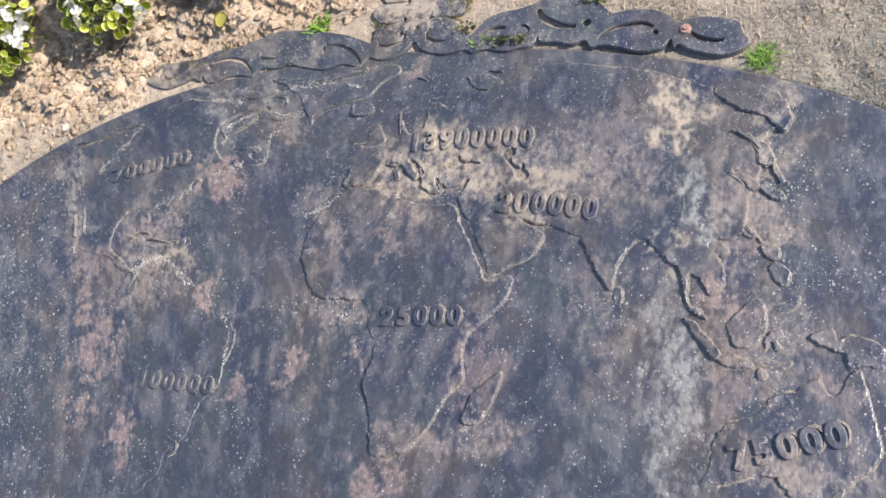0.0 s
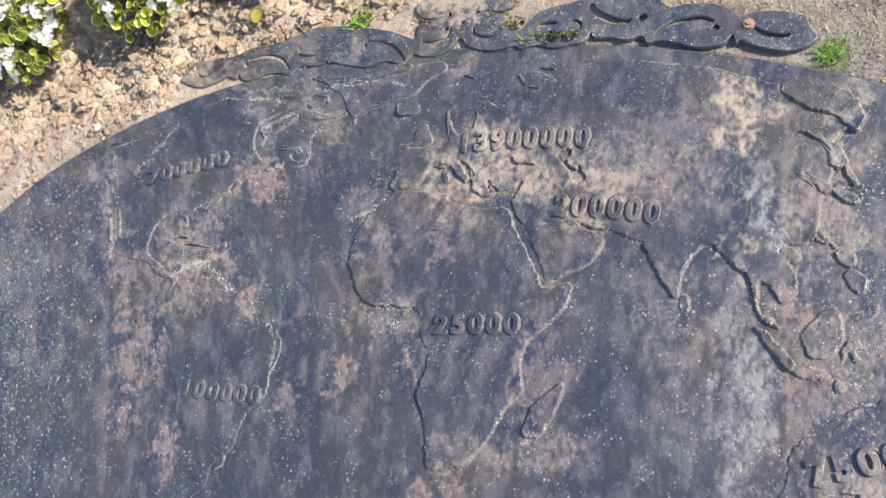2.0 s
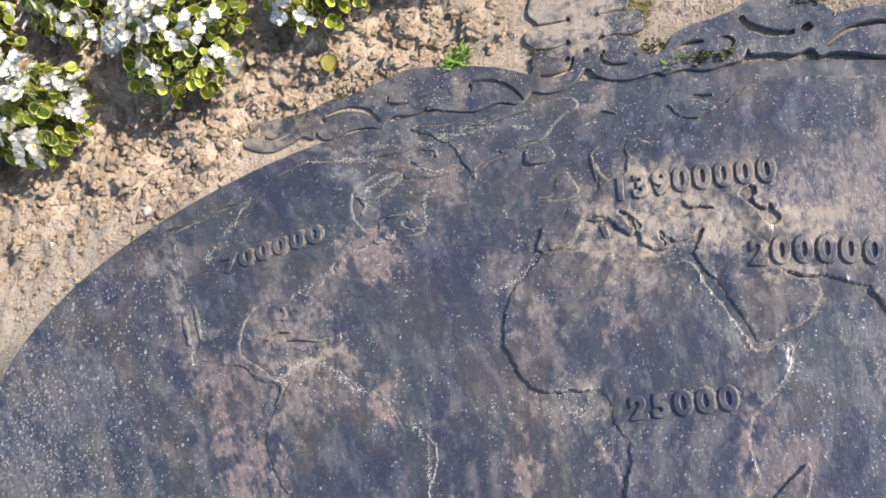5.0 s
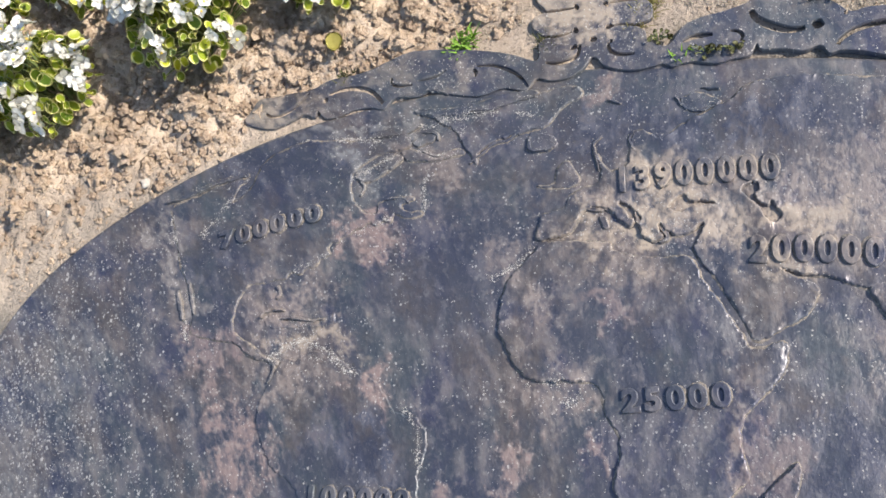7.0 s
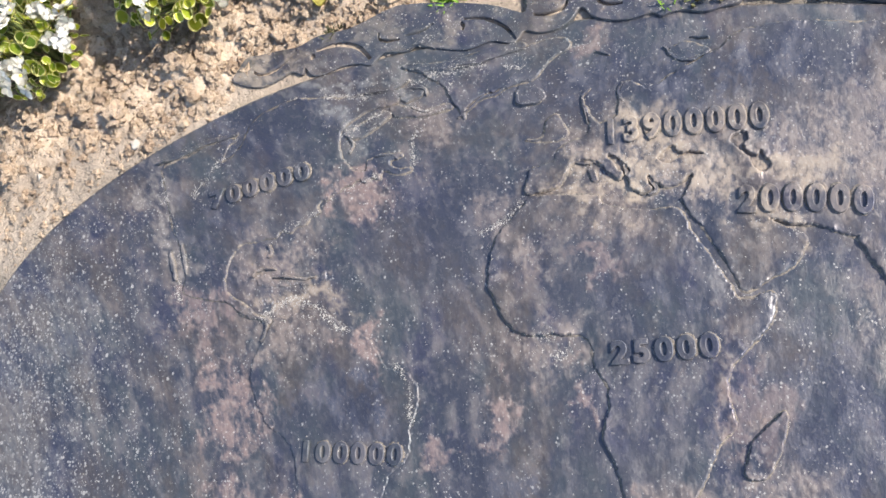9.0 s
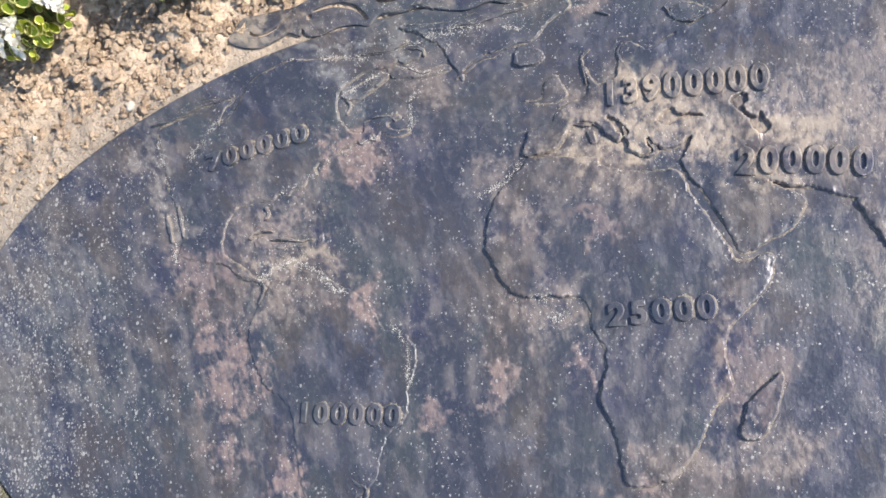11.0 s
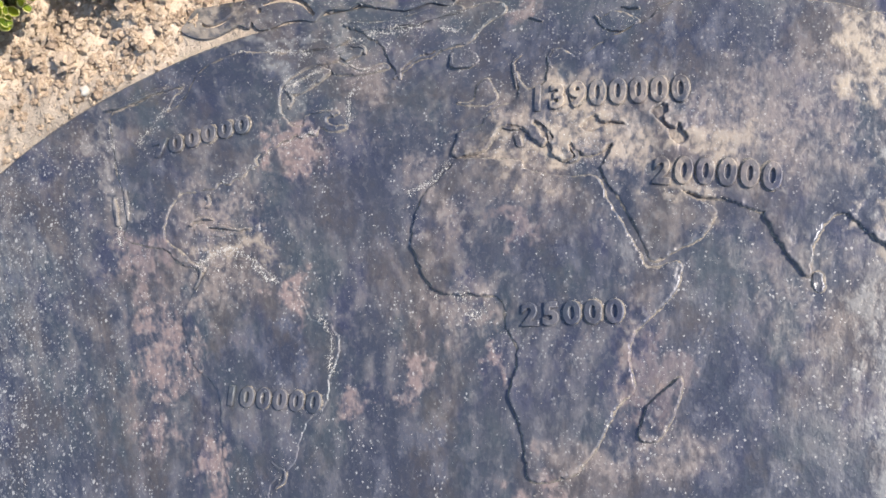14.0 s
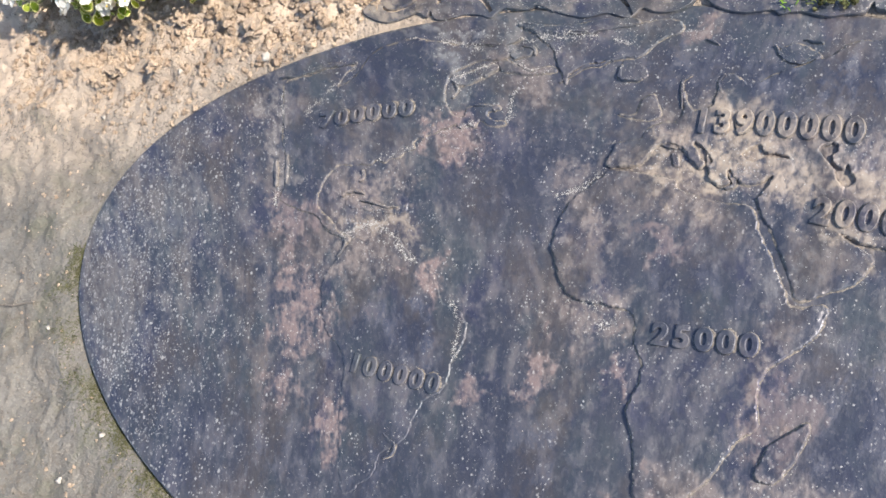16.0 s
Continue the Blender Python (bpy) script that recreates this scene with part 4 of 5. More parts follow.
def build_plaque():
    plaque = tagged(new("world_map_plaque"), "oval dark cast iron world map plaque lying on soil", "plaque")
    rim = [np.array((HALF_LONG * math.cos(a), HALF_SHORT * math.sin(a))) * (1 + 0.012 * math.exp(-((a - 2.06) / 0.2) ** 2)) for a in np.linspace(0, 2 * math.pi, 240, endpoint=False)]
    add_mesh("base_plate", cast_mesh("base_plate", [rim], -0.045, 0.0, 0.005), IRON, plaque)
    eurasia = EURASIA_A + EURASIA_B + EURASIA_C
    lands = [("africa", AFRICA, 0.0045), ("madagascar", MADAGASCAR, 0.005), ("south_america", SOUTH_AMERICA, 0.0019),
             ("north_america", NORTH_AMERICA, 0.0027), ("greenland", GREENLAND, 0.0032), ("baffin_island", BAFFIN, 0.0033),
             ("british_isle", IRELAND_BRITAIN, 0.005), ("arctic_island", SPITSBERGEN, 0.004), ("sumatra", SUMATRA, 0.005), ("java", JAVA, 0.0036),
             ("borneo", BORNEO, 0.003), ("sulawesi", SULAWESI, 0.0028), ("new_guinea", NEW_GUINEA, 0.0036), ("luzon", LUZON, 0.0034), ("visayas", VISAYAS, 0.003), ("flores", FLORES, 0.0024), ("timor", TIMOR, 0.003),
             ("mindanao", MINDANAO, 0.0026), ("taiwan", TAIWAN, 0.003), ("honshu", JAPAN, 0.004), ("sakhalin", SAKHALIN, 0.005),
             ("australia", AUSTRALIA, 0.0034),
             ("ellesmere_island", ELLESMERE, 0.0022), ("victoria_island", VICTORIA, 0.0036), ("cuba", CUBA, 0.002), ("iceland", ICELAND, 0.0018),
             ("kamchatka", KAMCHATKA, 0.0072), ("kuril_ridge", KURIL, 0.0068), ("hokkaido", HOKKAIDO, 0.007), ("polar_ridge", POLAR_RIDGE, 0.0045),
             ("sardinia", SARDINIA, 0.003), ("sri_lanka", SRI_LANKA, 0.0018), ("hainan", HAINAN, 0.0036)]
    coasts = []
    for n, (name, line, high) in enumerate(lands):
        loop = smooth_loop(line, 0.004, 0.0016 if len(line) > 30 else 0.001, n * 3.1)
        add_mesh(name, land_field(name, [loop], high, 0.0013 if len(line) < 30 else 0.0015), IRON, plaque)
        if name not in ("south_america", "iceland", "cuba"):
            coasts.append(loop)
    loops = [smooth_loop(eurasia, 0.004, 0.0018, 90.0), smooth_loop(BLACK_SEA, 0.003, 0.001, 91.0), smooth_loop(CASPIAN, 0.003, 0.001, 92.0)]
    add_mesh("eurasia", land_field("eurasia", loops, 0.0048, 0.0015), IRON, plaque)
    coasts.append(loops[0])
    for n, (width, line) in enumerate(WEST_RIDGES + ARCTIC_RIDGES + EUROPE_RIDGES + EAST_RIDGES):
        loop = ribbon(line, width, 0.003)
        for p in loop:
            w = noise.noise_vector(Vector((p[0] * 150, p[1] * 150, n)))
            p += 0.0018 * np.array((w.x, w.y))
        add_mesh("coast_ridge", uneven(low_relief("coast_ridge", [loop], 0.005, 0.0012), n + 70.0), IRON, plaque)
        coasts.append(loop)
    verts, faces = dirt_fillet(coasts, 5.0, 0.003, 0.001)
    tagged(mesh_part("settled_dust", verts, faces, DUSTY, plaque, True), "pale dust settled along the coast edges", kind="stuff")
    return plaque, coasts


PLAQUE, COASTS = build_plaque()


def glyph_mesh(char):
    curve = bpy.data.curves.new("digit", "FONT")
    curve.body, curve.size, curve.align_x = char, 1.0, "CENTER"
    curve.extrude, curve.bevel_depth, curve.bevel_resolution, curve.offset = 0.03, 0.03, 1, 0.024
    mesh = solid_of("digit", curve, 0.0)
    mesh.materials.clear()
    mesh.materials.append(IRON)
    return mesh


GLYPHS = {c: glyph_mesh(c) for c in "0123579"}
# text, start and end of its base line in centimetres, height of a digit in centimetres, upward bow, height of the land below
NUMBERS = [("25000", (1.6, -0.1), (16.6, 0.9), 3.1, 0.0, 0.005), ("200000", (19.5, 21.0), (37.2, 19.6), 3.7, 0.4, 0.0052),
           ("13900000", (1.0, 32.9), (25.0, 33.4), 3.7, 0.3, 0.0056), ("700000", (-65.4, 27.2), (-46.6, 31.6), 2.9, 0.2, 0.0036),
           ("100000", (-45.6, -14.0), (-28.4, -14.3), 2.9, 0.0, 0.0026), ("75000", (59.2, -18.2), (74.6, -13.0), 3.4, 0.0, 0.0048)]


DUSTY_RINGS, RING_HEIGHTS = [], []


def build_numbers():
    global RING_HEIGHTS
    for text, a, b, tall, bow, z in NUMBERS:
        a, b = np.array(a) / 100, np.array(b) / 100
        turn = math.atan2(b[1] - a[1], b[0] - a[0])
        pitch = np.linalg.norm(b - a) / len(text)
        for i, char in enumerate(text):
            u = (i + 0.5) / len(text)
            p = a + (b - a) * u + np.array((-math.sin(turn), math.cos(turn))) * bow / 100 * math.sin(math.pi * u)
            ring = [(p[0] + pitch * 0.44 * math.cos(q), p[1] + tall / 200 + tall / 185 * math.sin(q)) for q in np.linspace(0, 6.2, 40)]
            if char in "09":
                DUSTY_RINGS.append(np.array(ring))
                RING_HEIGHTS += [z] * (3 * len(ring))
            ob = new("digit", GLYPHS[char])
            ob.parent = PLAQUE
            size = tall / 100 / 0.71
            wide = pitch * 0.9 / 0.56
            ob.matrix_basis = Matrix.Translation((p[0], p[1], z - 0.0003)) @ Matrix.Rotation(turn, 4, "Z") @ Matrix.Diagonal((wide, size, 0.064, 1))


build_numbers()
_v, _f = dirt_fillet([[p for p in ring] for ring in DUSTY_RINGS], 8.0, 0.0032, 0.0009)
tagged(mesh_part("digit_dust", [(x, y, z + h - 0.0002) for (x, y, z), h in zip(_v, RING_HEIGHTS)], _f, DUSTY, PLAQUE, True), "pale dust settled round the raised digits", kind="stuff")


def build_crest():
    """The scroll crest on the northern edge, pierced by slots."""
    crest = tagged(new("scroll_crest"), "dark cast iron scroll ornament with pierced slots on plaque edge", "ornament")
    outline = smooth_loop(CREST_A + CREST_B + CREST_C, 0.004, 0.0006, 30.0)
    body = new("uncut", cast_mesh("uncut", [outline], -0.02, 0.0056, 0.0014))
    cutters = []
    for width, line in SLOTS:
        cutter = new("cutter", cast_mesh("cutter", [ribbon(line, width * 1.6)], -0.05, 0.03, 0.0002))
        cut = body.modifiers.new("cut", "BOOLEAN")
        cut.operation, cut.solver, cut.object = "DIFFERENCE", "EXACT", cutter
        cutters.append(cutter)
    bpy.context.view_layer.update()
    plate = bpy.data.meshes.new_from_object(body.evaluated_get(bpy.context.evaluated_depsgraph_get()))
    plate.name = "scroll_plate"
    for ob in [body] + cutters:
        bpy.data.objects.remove(ob)
    lean = Matrix.Identity(4)
    lean[2][0] = 0.0052  # a little higher at its eastern end
    plate.transform(lean)
    add_mesh("scroll_plate", plate, IRON, crest)
    bm = bmesh.new()
    bmesh.ops.create_cone(bm, cap_ends=True, segments=20, radius1=0.0095, radius2=0.0085, depth=0.006)
    bmesh.ops.translate(bm, verts=bm.verts, vec=(0.492, 0.547, 0.0095))
    rivet = part("rivet", bm, COPPER, crest, "reddish worn rivet")
    bm = bmesh.new()
    bmesh.ops.create_cone(bm, cap_ends=True, segments=16, radius1=0.005, radius2=0.004, depth=0.004)
    bmesh.ops.translate(bm, verts=bm.verts, vec=(0.492, 0.547, 0.0137))
    part("rivet_head", bm, COPPER, rivet)
    return crest


CREST = build_crest()


def outside(x, y, margin):
    return (x / (HALF_LONG + margin)) ** 2 + (y / (HALF_SHORT + margin)) ** 2 > 1


def make_lookup():
    """Height of the casting's top at a place."""
    from mathutils.bvhtree import BVHTree
    verts, polys = [], []
    for ob in PLAQUE.children + CREST.children:
        if ob.name.startswith(("settled", "digit", "rivet")):
            continue
        base = len(verts)
        verts += [v.co[:] for v in ob.data.vertices]
        polys += [[base + i for i in p.vertices] for p in ob.data.polygons]
    tree = BVHTree.FromPolygons(verts, polys)

    def height(x, y):
        hit = tree.ray_cast(Vector((x, y, 0.5)), Vector((0, 0, -1)))
        return hit[0].z if hit[0] else -1.0

    return height


plaque_height = make_lookup()


# where lime has crusted: centre and spread in metres, then lines of crust in centimetres
CRUSTS = [(-0.46, 0.10, 0.05, 0.02), (-0.38, 0.41, 0.05, 0.04), (0.64, 0.05, 0.035, 0.06), (0.66, 0.27, 0.02, 0.05), (0.72, -0.02, 0.04, 0.04), (0.73, 0.08, 0.05, 0.06), (0.78, -0.04, 0.04, 0.03),
          (0.06, 0.29, 0.05, 0.03), (-1.0, 0.02, 0.05, 0.14), (-1.0, 0.0, 0.06, 0.12), (0.26, 0.2, 0.04, 0.02), (-0.09, 0.03, 0.05, 0.025), (0.62, 0.39, 0.03, 0.02)]
CRUST_LINES = [[(-52, 46.5), (-43, 46), (-37, 45)], [(-41, 39), (-38, 40.5), (-35, 42), (-30, 43)], [(-29, 38), (-29.3, 35.4), (-29, 32)],
               [(-32, 43), (-25.5, 41.5), (-23, 42.6), (-23, 45.7)], [(-51, 22.5), (-45, 26), (-41, 28.7), (-34.7, 31)], [(-64, 36.6), (-69, 30)],
               [(-76, 34), (-71, 20), (-70, 12)], [(-54, 8), (-49, 11), (-44.6, 10), (-39.6, 6), (-37, 5.6)], [(-18, 20), (-14, 22), (-11, 25)],
               [(-12, 4.2), (-4, 4), (-6, 1)], [(-31, 1), (-28, -3), (-28, -8)], [(-30, 47), (-20, 48.5), (-10, 47)]]


def lime_grit():
    """Grains of lime and earth caught on the casting, most of them along the steps."""
    shape = np.array([(1, 0, 0), (0.2, 0.9, 0), (-0.9, 0.3, 0), (-0.3, -0.8, 0), (0.6, -0.7, 0), (0.1, 0.1, 0.8)])
    tris = np.array([(0, 1, 5), (1, 2, 5), (2, 3, 5), (3, 4, 5), (4, 0, 5)])
    line = np.concatenate([np.array(c) for c in COASTS])
    rings = np.concatenate(DUSTY_RINGS)
    crusted = np.concatenate([np.array(smooth_loop(c, 0.002, 0.006, 9.0, closed=False)) for c in CRUST_LINES])
    verts, faces, made = [], [], 0
    while made < 32000:
        kind = rng.random()
        if kind < 0.06:
            x, y = rings[rng.integers(len(rings))] + rng.normal(0, 0.0025, 2)
        elif kind < 0.24:
            x, y = crusted[rng.integers(len(crusted))] + rng.normal(0, 0.006, 2) * rng.random()
        elif kind < 0.38:
            hx, hy, hw, hh = CRUSTS[rng.integers(len(CRUSTS))]
            x, y = rng.normal(hx, hw * 1.25), rng.normal(hy, hh * 1.25)
        elif kind < 0.62:
            x, y = line[rng.integers(len(line))] + rng.normal(0, 0.011, 2)
        elif kind < 0.72:
            x, y = rng.uniform(-1.1, -0.75), rng.uniform(-0.35, 0.4)
        else:
            x, y = rng.uniform(-1.05, 1.0), rng.uniform(-0.52, 0.52)
        k = noise.noise(Vector((x * 9, y * 9, 2.0))) + 0.8 * noise.noise(Vector((x * 34, y * 34, 6.0)))
        if rng.random() < 0.16:
            x, y = rng.uniform(-0.62, 0.64), rng.uniform(0.45, 0.74)
            k += 0.25
        z = plaque_height(x, y)
        if z < -0.002 or (outside(x, y, -0.02) and z < 0.002) or k < rng.uniform(-0.45, 0.5):
            continue
        r = 0.00042 + 0.0010 * rng.random() ** 4 + (0.0005 * rng.random() if 0.06 <= kind < 0.3 else 0.0)
        c, s = math.cos(made), math.sin(made)
        w = shape @ np.array([[c, s, 0], [-s, c, 0], [0, 0, 0.8]]) * r
        verts.append(w + (x, y, z - 0.0002))
        faces.append(tris + 6 * made)
        made += 1
    bits = 0
    while bits < 1700:
        x, y = rng.uniform(-0.64, 0.64), rng.uniform(0.44, 0.76)
        z = plaque_height(x, y)
        if z < 0.003 or not outside(x, y, 0.0) or noise.noise(Vector((x * 12, y * 12, 3.0))) < rng.uniform(-0.6, 0.4):
            continue
        w = shape @ np.array([[math.cos(bits), math.sin(bits), 0], [-math.sin(bits), math.cos(bits), 0], [0, 0, 0.7]]) * (0.0006 + 0.0016 * rng.random() ** 3)
        verts.append(w + (x, y, z - 0.0002))
        faces.append(tris + 6 * made)
        made += 1
        bits += 1
    tagged(mesh_part("lime_grit", np.concatenate(verts), np.concatenate(faces), LIME, PLAQUE), "pale grains of lime and earth stuck to the iron", kind="stuff")


lime_grit()


# ---- clods and pebbles ----
def lump(radius, seed, level=2):
    bm = bmesh.new()
    bmesh.ops.create_icosphere(bm, subdivisions=level, radius=1.0)
    for v in bm.verts:
        n = noise.noise_vector(v.co * 1.3 + Vector((seed * 7.7, 0, 0)))
        k = noise.noise(v.co * 2.6 + Vector((0, seed * 3.3, 0)))
        sharp = abs(noise.noise(v.co * 2.1 + Vector((0, 0, seed * 5.1))))
        fine = noise.noise(v.co * 5.5 + Vector((seed * 2.3, 0, 0)))
        v.co = v.co * (1 + 0.5 * k - 0.65 * sharp + 0.3 * fine) + 0.5 * n
        v.co.z *= 0.8
    bmesh.ops.scale(bm, verts=bm.verts, vec=(radius,) * 3)
    return bm


def clear_of_crest(x, y, margin=0.0):
    """Whether a place lies off the scroll crest."""
    rim = math.sqrt((x / HALF_LONG) ** 2 + (y / HALF_SHORT) ** 2) - 1.0
    wing = y > 0 and abs(x) < 0.64 + margin and rim < 0.2 - 0.13 * abs(x) / 0.64 + 2 * margin
    return not wing and not (abs(x + 0.02) < 0.11 + margin and 0 < y < 0.72 + margin)


def scatter_clods():
    """Crumbs of earth, too many to count."""
    shapes = []
    for s in range(8):
        bm = lump(1.0, s + 1, 3 if s < 4 else 2)
        shapes.append((np.array([v.co[:] for v in bm.verts]), np.array([[v.index for v in f.verts] for f in bm.faces])))
        bm.free()
    verts, faces, total, made = [], [], 0, 0
    while made < 25000:
        x, y = rng.uniform(-1.5, 0.95), rng.uniform(-0.7, 1.2)
        if not outside(x, y, 0.004) or not clear_of_crest(x, y):
            continue
        heap = np.clip((y - 0.15) / 0.35, 0, 1) * np.clip((0.15 - x) / 0.45, 0, 1)
        stubble = np.clip((x - 0.05) / 0.3, 0, 1) * np.clip((y - 0.2) / 0.2, 0, 1)
        if rng.random() > (0.32 if y > 0.2 or x > 0.2 else 0.14) + 0.68 * max(heap, 0.7 * stubble):
            continue
        r = (0.0013 + 0.0085 * rng.random() ** 5.0) * (0.5 + 1.0 * heap)
        v, f = shapes[rng.integers(0, 4) if r > 0.006 else rng.integers(4, 8)]
        a, b = rng.uniform(0, 6.28), rng.uniform(0.7, 1.2)
        c, s = math.cos(a), math.sin(a)
        w = v @ np.array([[c, s, 0], [-s, c, 0], [0, 0, b]]) * r
        z = float(ground_height(x, y)) - r * 0.1
        verts.append(w + (x, y, z))
        faces.append(f + total)
        total += len(v)
        made += 1
    ob = mesh_part("soil_crumbs", np.concatenate(verts), np.concatenate(faces), CLOD, None, True)
    tagged(ob, "scattered crumbs of dry brown soil", "soil crumbs", kind="stuff")


def big_clods():
    made = 0
    while made < 90:
        x, y = rng.uniform(-1.35, -0.1), rng.uniform(0.3, 1.0)
        if not outside(x, y, 0.06) or not clear_of_crest(x, y, 0.03):
            continue
        r = rng.uniform(0.01, 0.026)
        ob = part("soil_clod", lump(r, 20 + made, 3), CLOD, None)
        ob.matrix_world = pose(x, y, float(ground_height(x, y)) + 0.25 * r, 0, 0, rng.uniform(0, 360))
        tagged(ob, "large dry crumbly clod of brown soil", "soil clod", "clods in the flower bed")
        made += 1


scatter_clods()
big_clods()


# ---- plants ----
def leaf_mesh(seed):
    """A rounded, cupped leaf with its stalk end at y = -0.024."""
    r = random.Random(seed)
    bm = bmesh.new()
    rings, around = 4, 16
    middle = bm.verts.new((0, 0, -0.002))
    last = None
    for i in range(1, rings + 1):
        ring = []
        for k in range(around):
            a = 2 * math.pi * k / around
            rad = 0.024 * i / rings * (1 + 0.06 * math.sin(3 * a + seed) + (0.05 * r.uniform(-1, 1) if i == rings else 0))
            x, y = rad * math.cos(a) * 0.88, rad * math.sin(a)
            z = 9.0 * (x * x) * (0.6 + 0.4 * r.random()) + 3.5 * y * y - 0.002 + (0.0015 * math.sin(5 * a) if i == rings else 0)
            ring.append(bm.verts.new((x, y, z)))
        for k in range(around):
            if last is None:
                bm.faces.new((middle, ring[k], ring[(k + 1) % around]))
            else:
                bm.faces.new((last[k], ring[k], ring[(k + 1) % around], last[(k + 1) % around]))
        last = ring
    extra = bmesh.ops.solidify(bm, geom=bm.faces[:], thickness=0.0006)
    mesh = bpy.data.meshes.new("leaf")
    bm.to_mesh(mesh)
    bm.free()
    mesh.polygons.foreach_set("use_smooth", [True] * len(mesh.polygons))
    mesh.materials.append(LEAF)
    return mesh


def blossom_mesh(seed, material, size=0.0155):
    """Four or five rounded cupped petals."""
    r = random.Random(seed)
    bm = bmesh.new()
    count = 4 + seed % 2
    for p in range(count):
        turn = 2 * math.pi * p / count + r.uniform(-0.15, 0.15)
        big = size * (1.0 if p % 2 == 0 else 0.82) * r.uniform(0.9, 1.1)
        tilt = r.uniform(0.15, 0.6)
        grid = []
        for i in range(5):
            u = i / 4
            half = big * 0.62 * math.sin(math.pi * (0.12 + 0.78 * u)) ** 0.8
            row = []
            for k in range(5):
                v = k / 4 * 2 - 1
                lx, ly = v * half, big * 1.25 * u * (1 - 0.12 * v * v)
                lz = ly * tilt + 14 * lx * lx - 6 * ly * ly + r.uniform(-1, 1) * 0.0005
                row.append(bm.verts.new((lx * math.cos(turn) - ly * math.sin(turn), lx * math.sin(turn) + ly * math.cos(turn), lz)))
            grid.append(row)
        for i in range(4):
            for k in range(4):
                bm.faces.new((grid[i][k], grid[i][k + 1], grid[i + 1][k + 1], grid[i + 1][k]))
    bmesh.ops.solidify(bm, geom=bm.faces[:], thickness=0.0005)
    mesh = bpy.data.meshes.new("blossom")
    bm.to_mesh(mesh)
    bm.free()
    mesh.polygons.foreach_set("use_smooth", [True] * len(mesh.polygons))
    mesh.materials.append(material)
    return mesh


def pollen_mesh():
    bm = bmesh.new()
    bmesh.ops.create_icosphere(bm, subdivisions=1, radius=0.003)
    mesh = bpy.data.meshes.new("stamen")
    bm.to_mesh(mesh)
    bm.free()
    mesh.materials.append(POLLEN)
    return mesh


LEAVES = [leaf_mesh(s) for s in range(5)]
BLOSSOMS = [blossom_mesh(s, PETAL) for s in range(6)]
RED_BLOSSOMS = [blossom_mesh(s + 20, RED_PETAL, 0.015) for s in range(3)]
STAMENS = pollen_mesh()


def tube(bm, points, r0, r1, sides=5):
    rings = []
    for i, p in enumerate(points):
        r = r0 + (r1 - r0) * i / (len(points) - 1)
        rings.append([bm.verts.new(Vector(p) + Vector((math.cos(6.2832 * k / sides) * r, math.sin(6.2832 * k / sides) * r, 0))) for k in range(sides)])
    for a, b in zip(rings, rings[1:]):
        for k in range(sides):
            bm.faces.new((a[k], a[(k + 1) % sides], b[(k + 1) % sides], b[k]))
    bm.faces.new(rings[-1])


def flowering_plant(x, y, wide, high, leaves, flowers, seed, blossoms, label):
    """A low bushy begonia: stalks, cupped leaves in a dome and clusters of blossom above them."""
    r = random.Random(seed)
    z = float(ground_height(x, y)) - 0.004
    plant = tagged(new("begonia_plant"), label, "flowering plant", "bedding plants")
    plant.location = (x, y, z)
    stalks = bmesh.new()

    def dome(spread):
        a, q = r.uniform(0, 2 * math.pi), math.sqrt(r.random()) * spread
        lift = math.sqrt(max(0.03, 1 - 0.85 * (q / 1.02) ** 2))
        return a, q, lift

    for n in range(int(leaves * 2.7)):
        a, q, lift = dome(1.0)
        h = high * lift * r.uniform(0.55, 0.95)
        p = Vector((q * wide * math.cos(a), q * wide * math.sin(a), max(0.012, h)))
        ob = new("leaf", LEAVES[r.randrange(5)])
        ob.parent = plant
        size = r.uniform(0.28, 0.62)
        ob.matrix_basis = (Matrix.Translation(p) @ Matrix.Rotation(a - math.pi / 2 + r.uniform(-0.7, 0.7), 4, "Z")
                           @ Matrix.Rotation(-q * 0.9 + r.uniform(-0.95, 0.8), 4, "X") @ Matrix.Rotation(r.uniform(-0.9, 0.9), 4, "Y") @ Matrix.Scale(size, 4))
        if n % 2 == 0:
            tube(stalks, [(0.25 * p.x, 0.25 * p.y, -0.004), (0.7 * p.x, 0.7 * p.y, 0.55 * p.z), (p.x, p.y, p.z - 0.002)], 0.0028, 0.0016)
    for n in range(int(flowers * 1.2)):
        a, q, lift = dome(0.98)
        cx, cy, cz = q * wide * math.cos(a), q * wide * math.sin(a), high * lift * r.uniform(0.92, 1.12)
        for k in range(r.randrange(2, 6)):
            ob = new("blossom", blossoms[r.randrange(len(blossoms))])
            ob.parent = plant
            ob.matrix_basis = (Matrix.Translation((cx + r.uniform(-0.023, 0.023), cy + r.uniform(-0.023, 0.023), cz + r.uniform(-0.008, 0.012)))
                               @ Matrix.Rotation(a - math.pi / 2, 4, "Z") @ Matrix.Rotation(-q * 0.7 + r.uniform(-0.6, 0.6), 4, "X")
                               @ Matrix.Rotation(r.uniform(-0.6, 0.6), 4, "Y") @ Matrix.Rotation(r.uniform(0, 6), 4, "Z") @ Matrix.Scale(r.uniform(0.6, 1.0), 4))
            if k == 0:
                eye = new("stamen", STAMENS)
                eye.parent = ob
                eye.location = (0, 0, 0.002)
        tube(stalks, [(0.25 * cx, 0.25 * cy, -0.004), (0.75 * cx, 0.75 * cy, 0.6 * cz), (cx, cy, cz - 0.003)], 0.0024, 0.0012)
    part("stem", stalks, STEM, plant)
    return plant


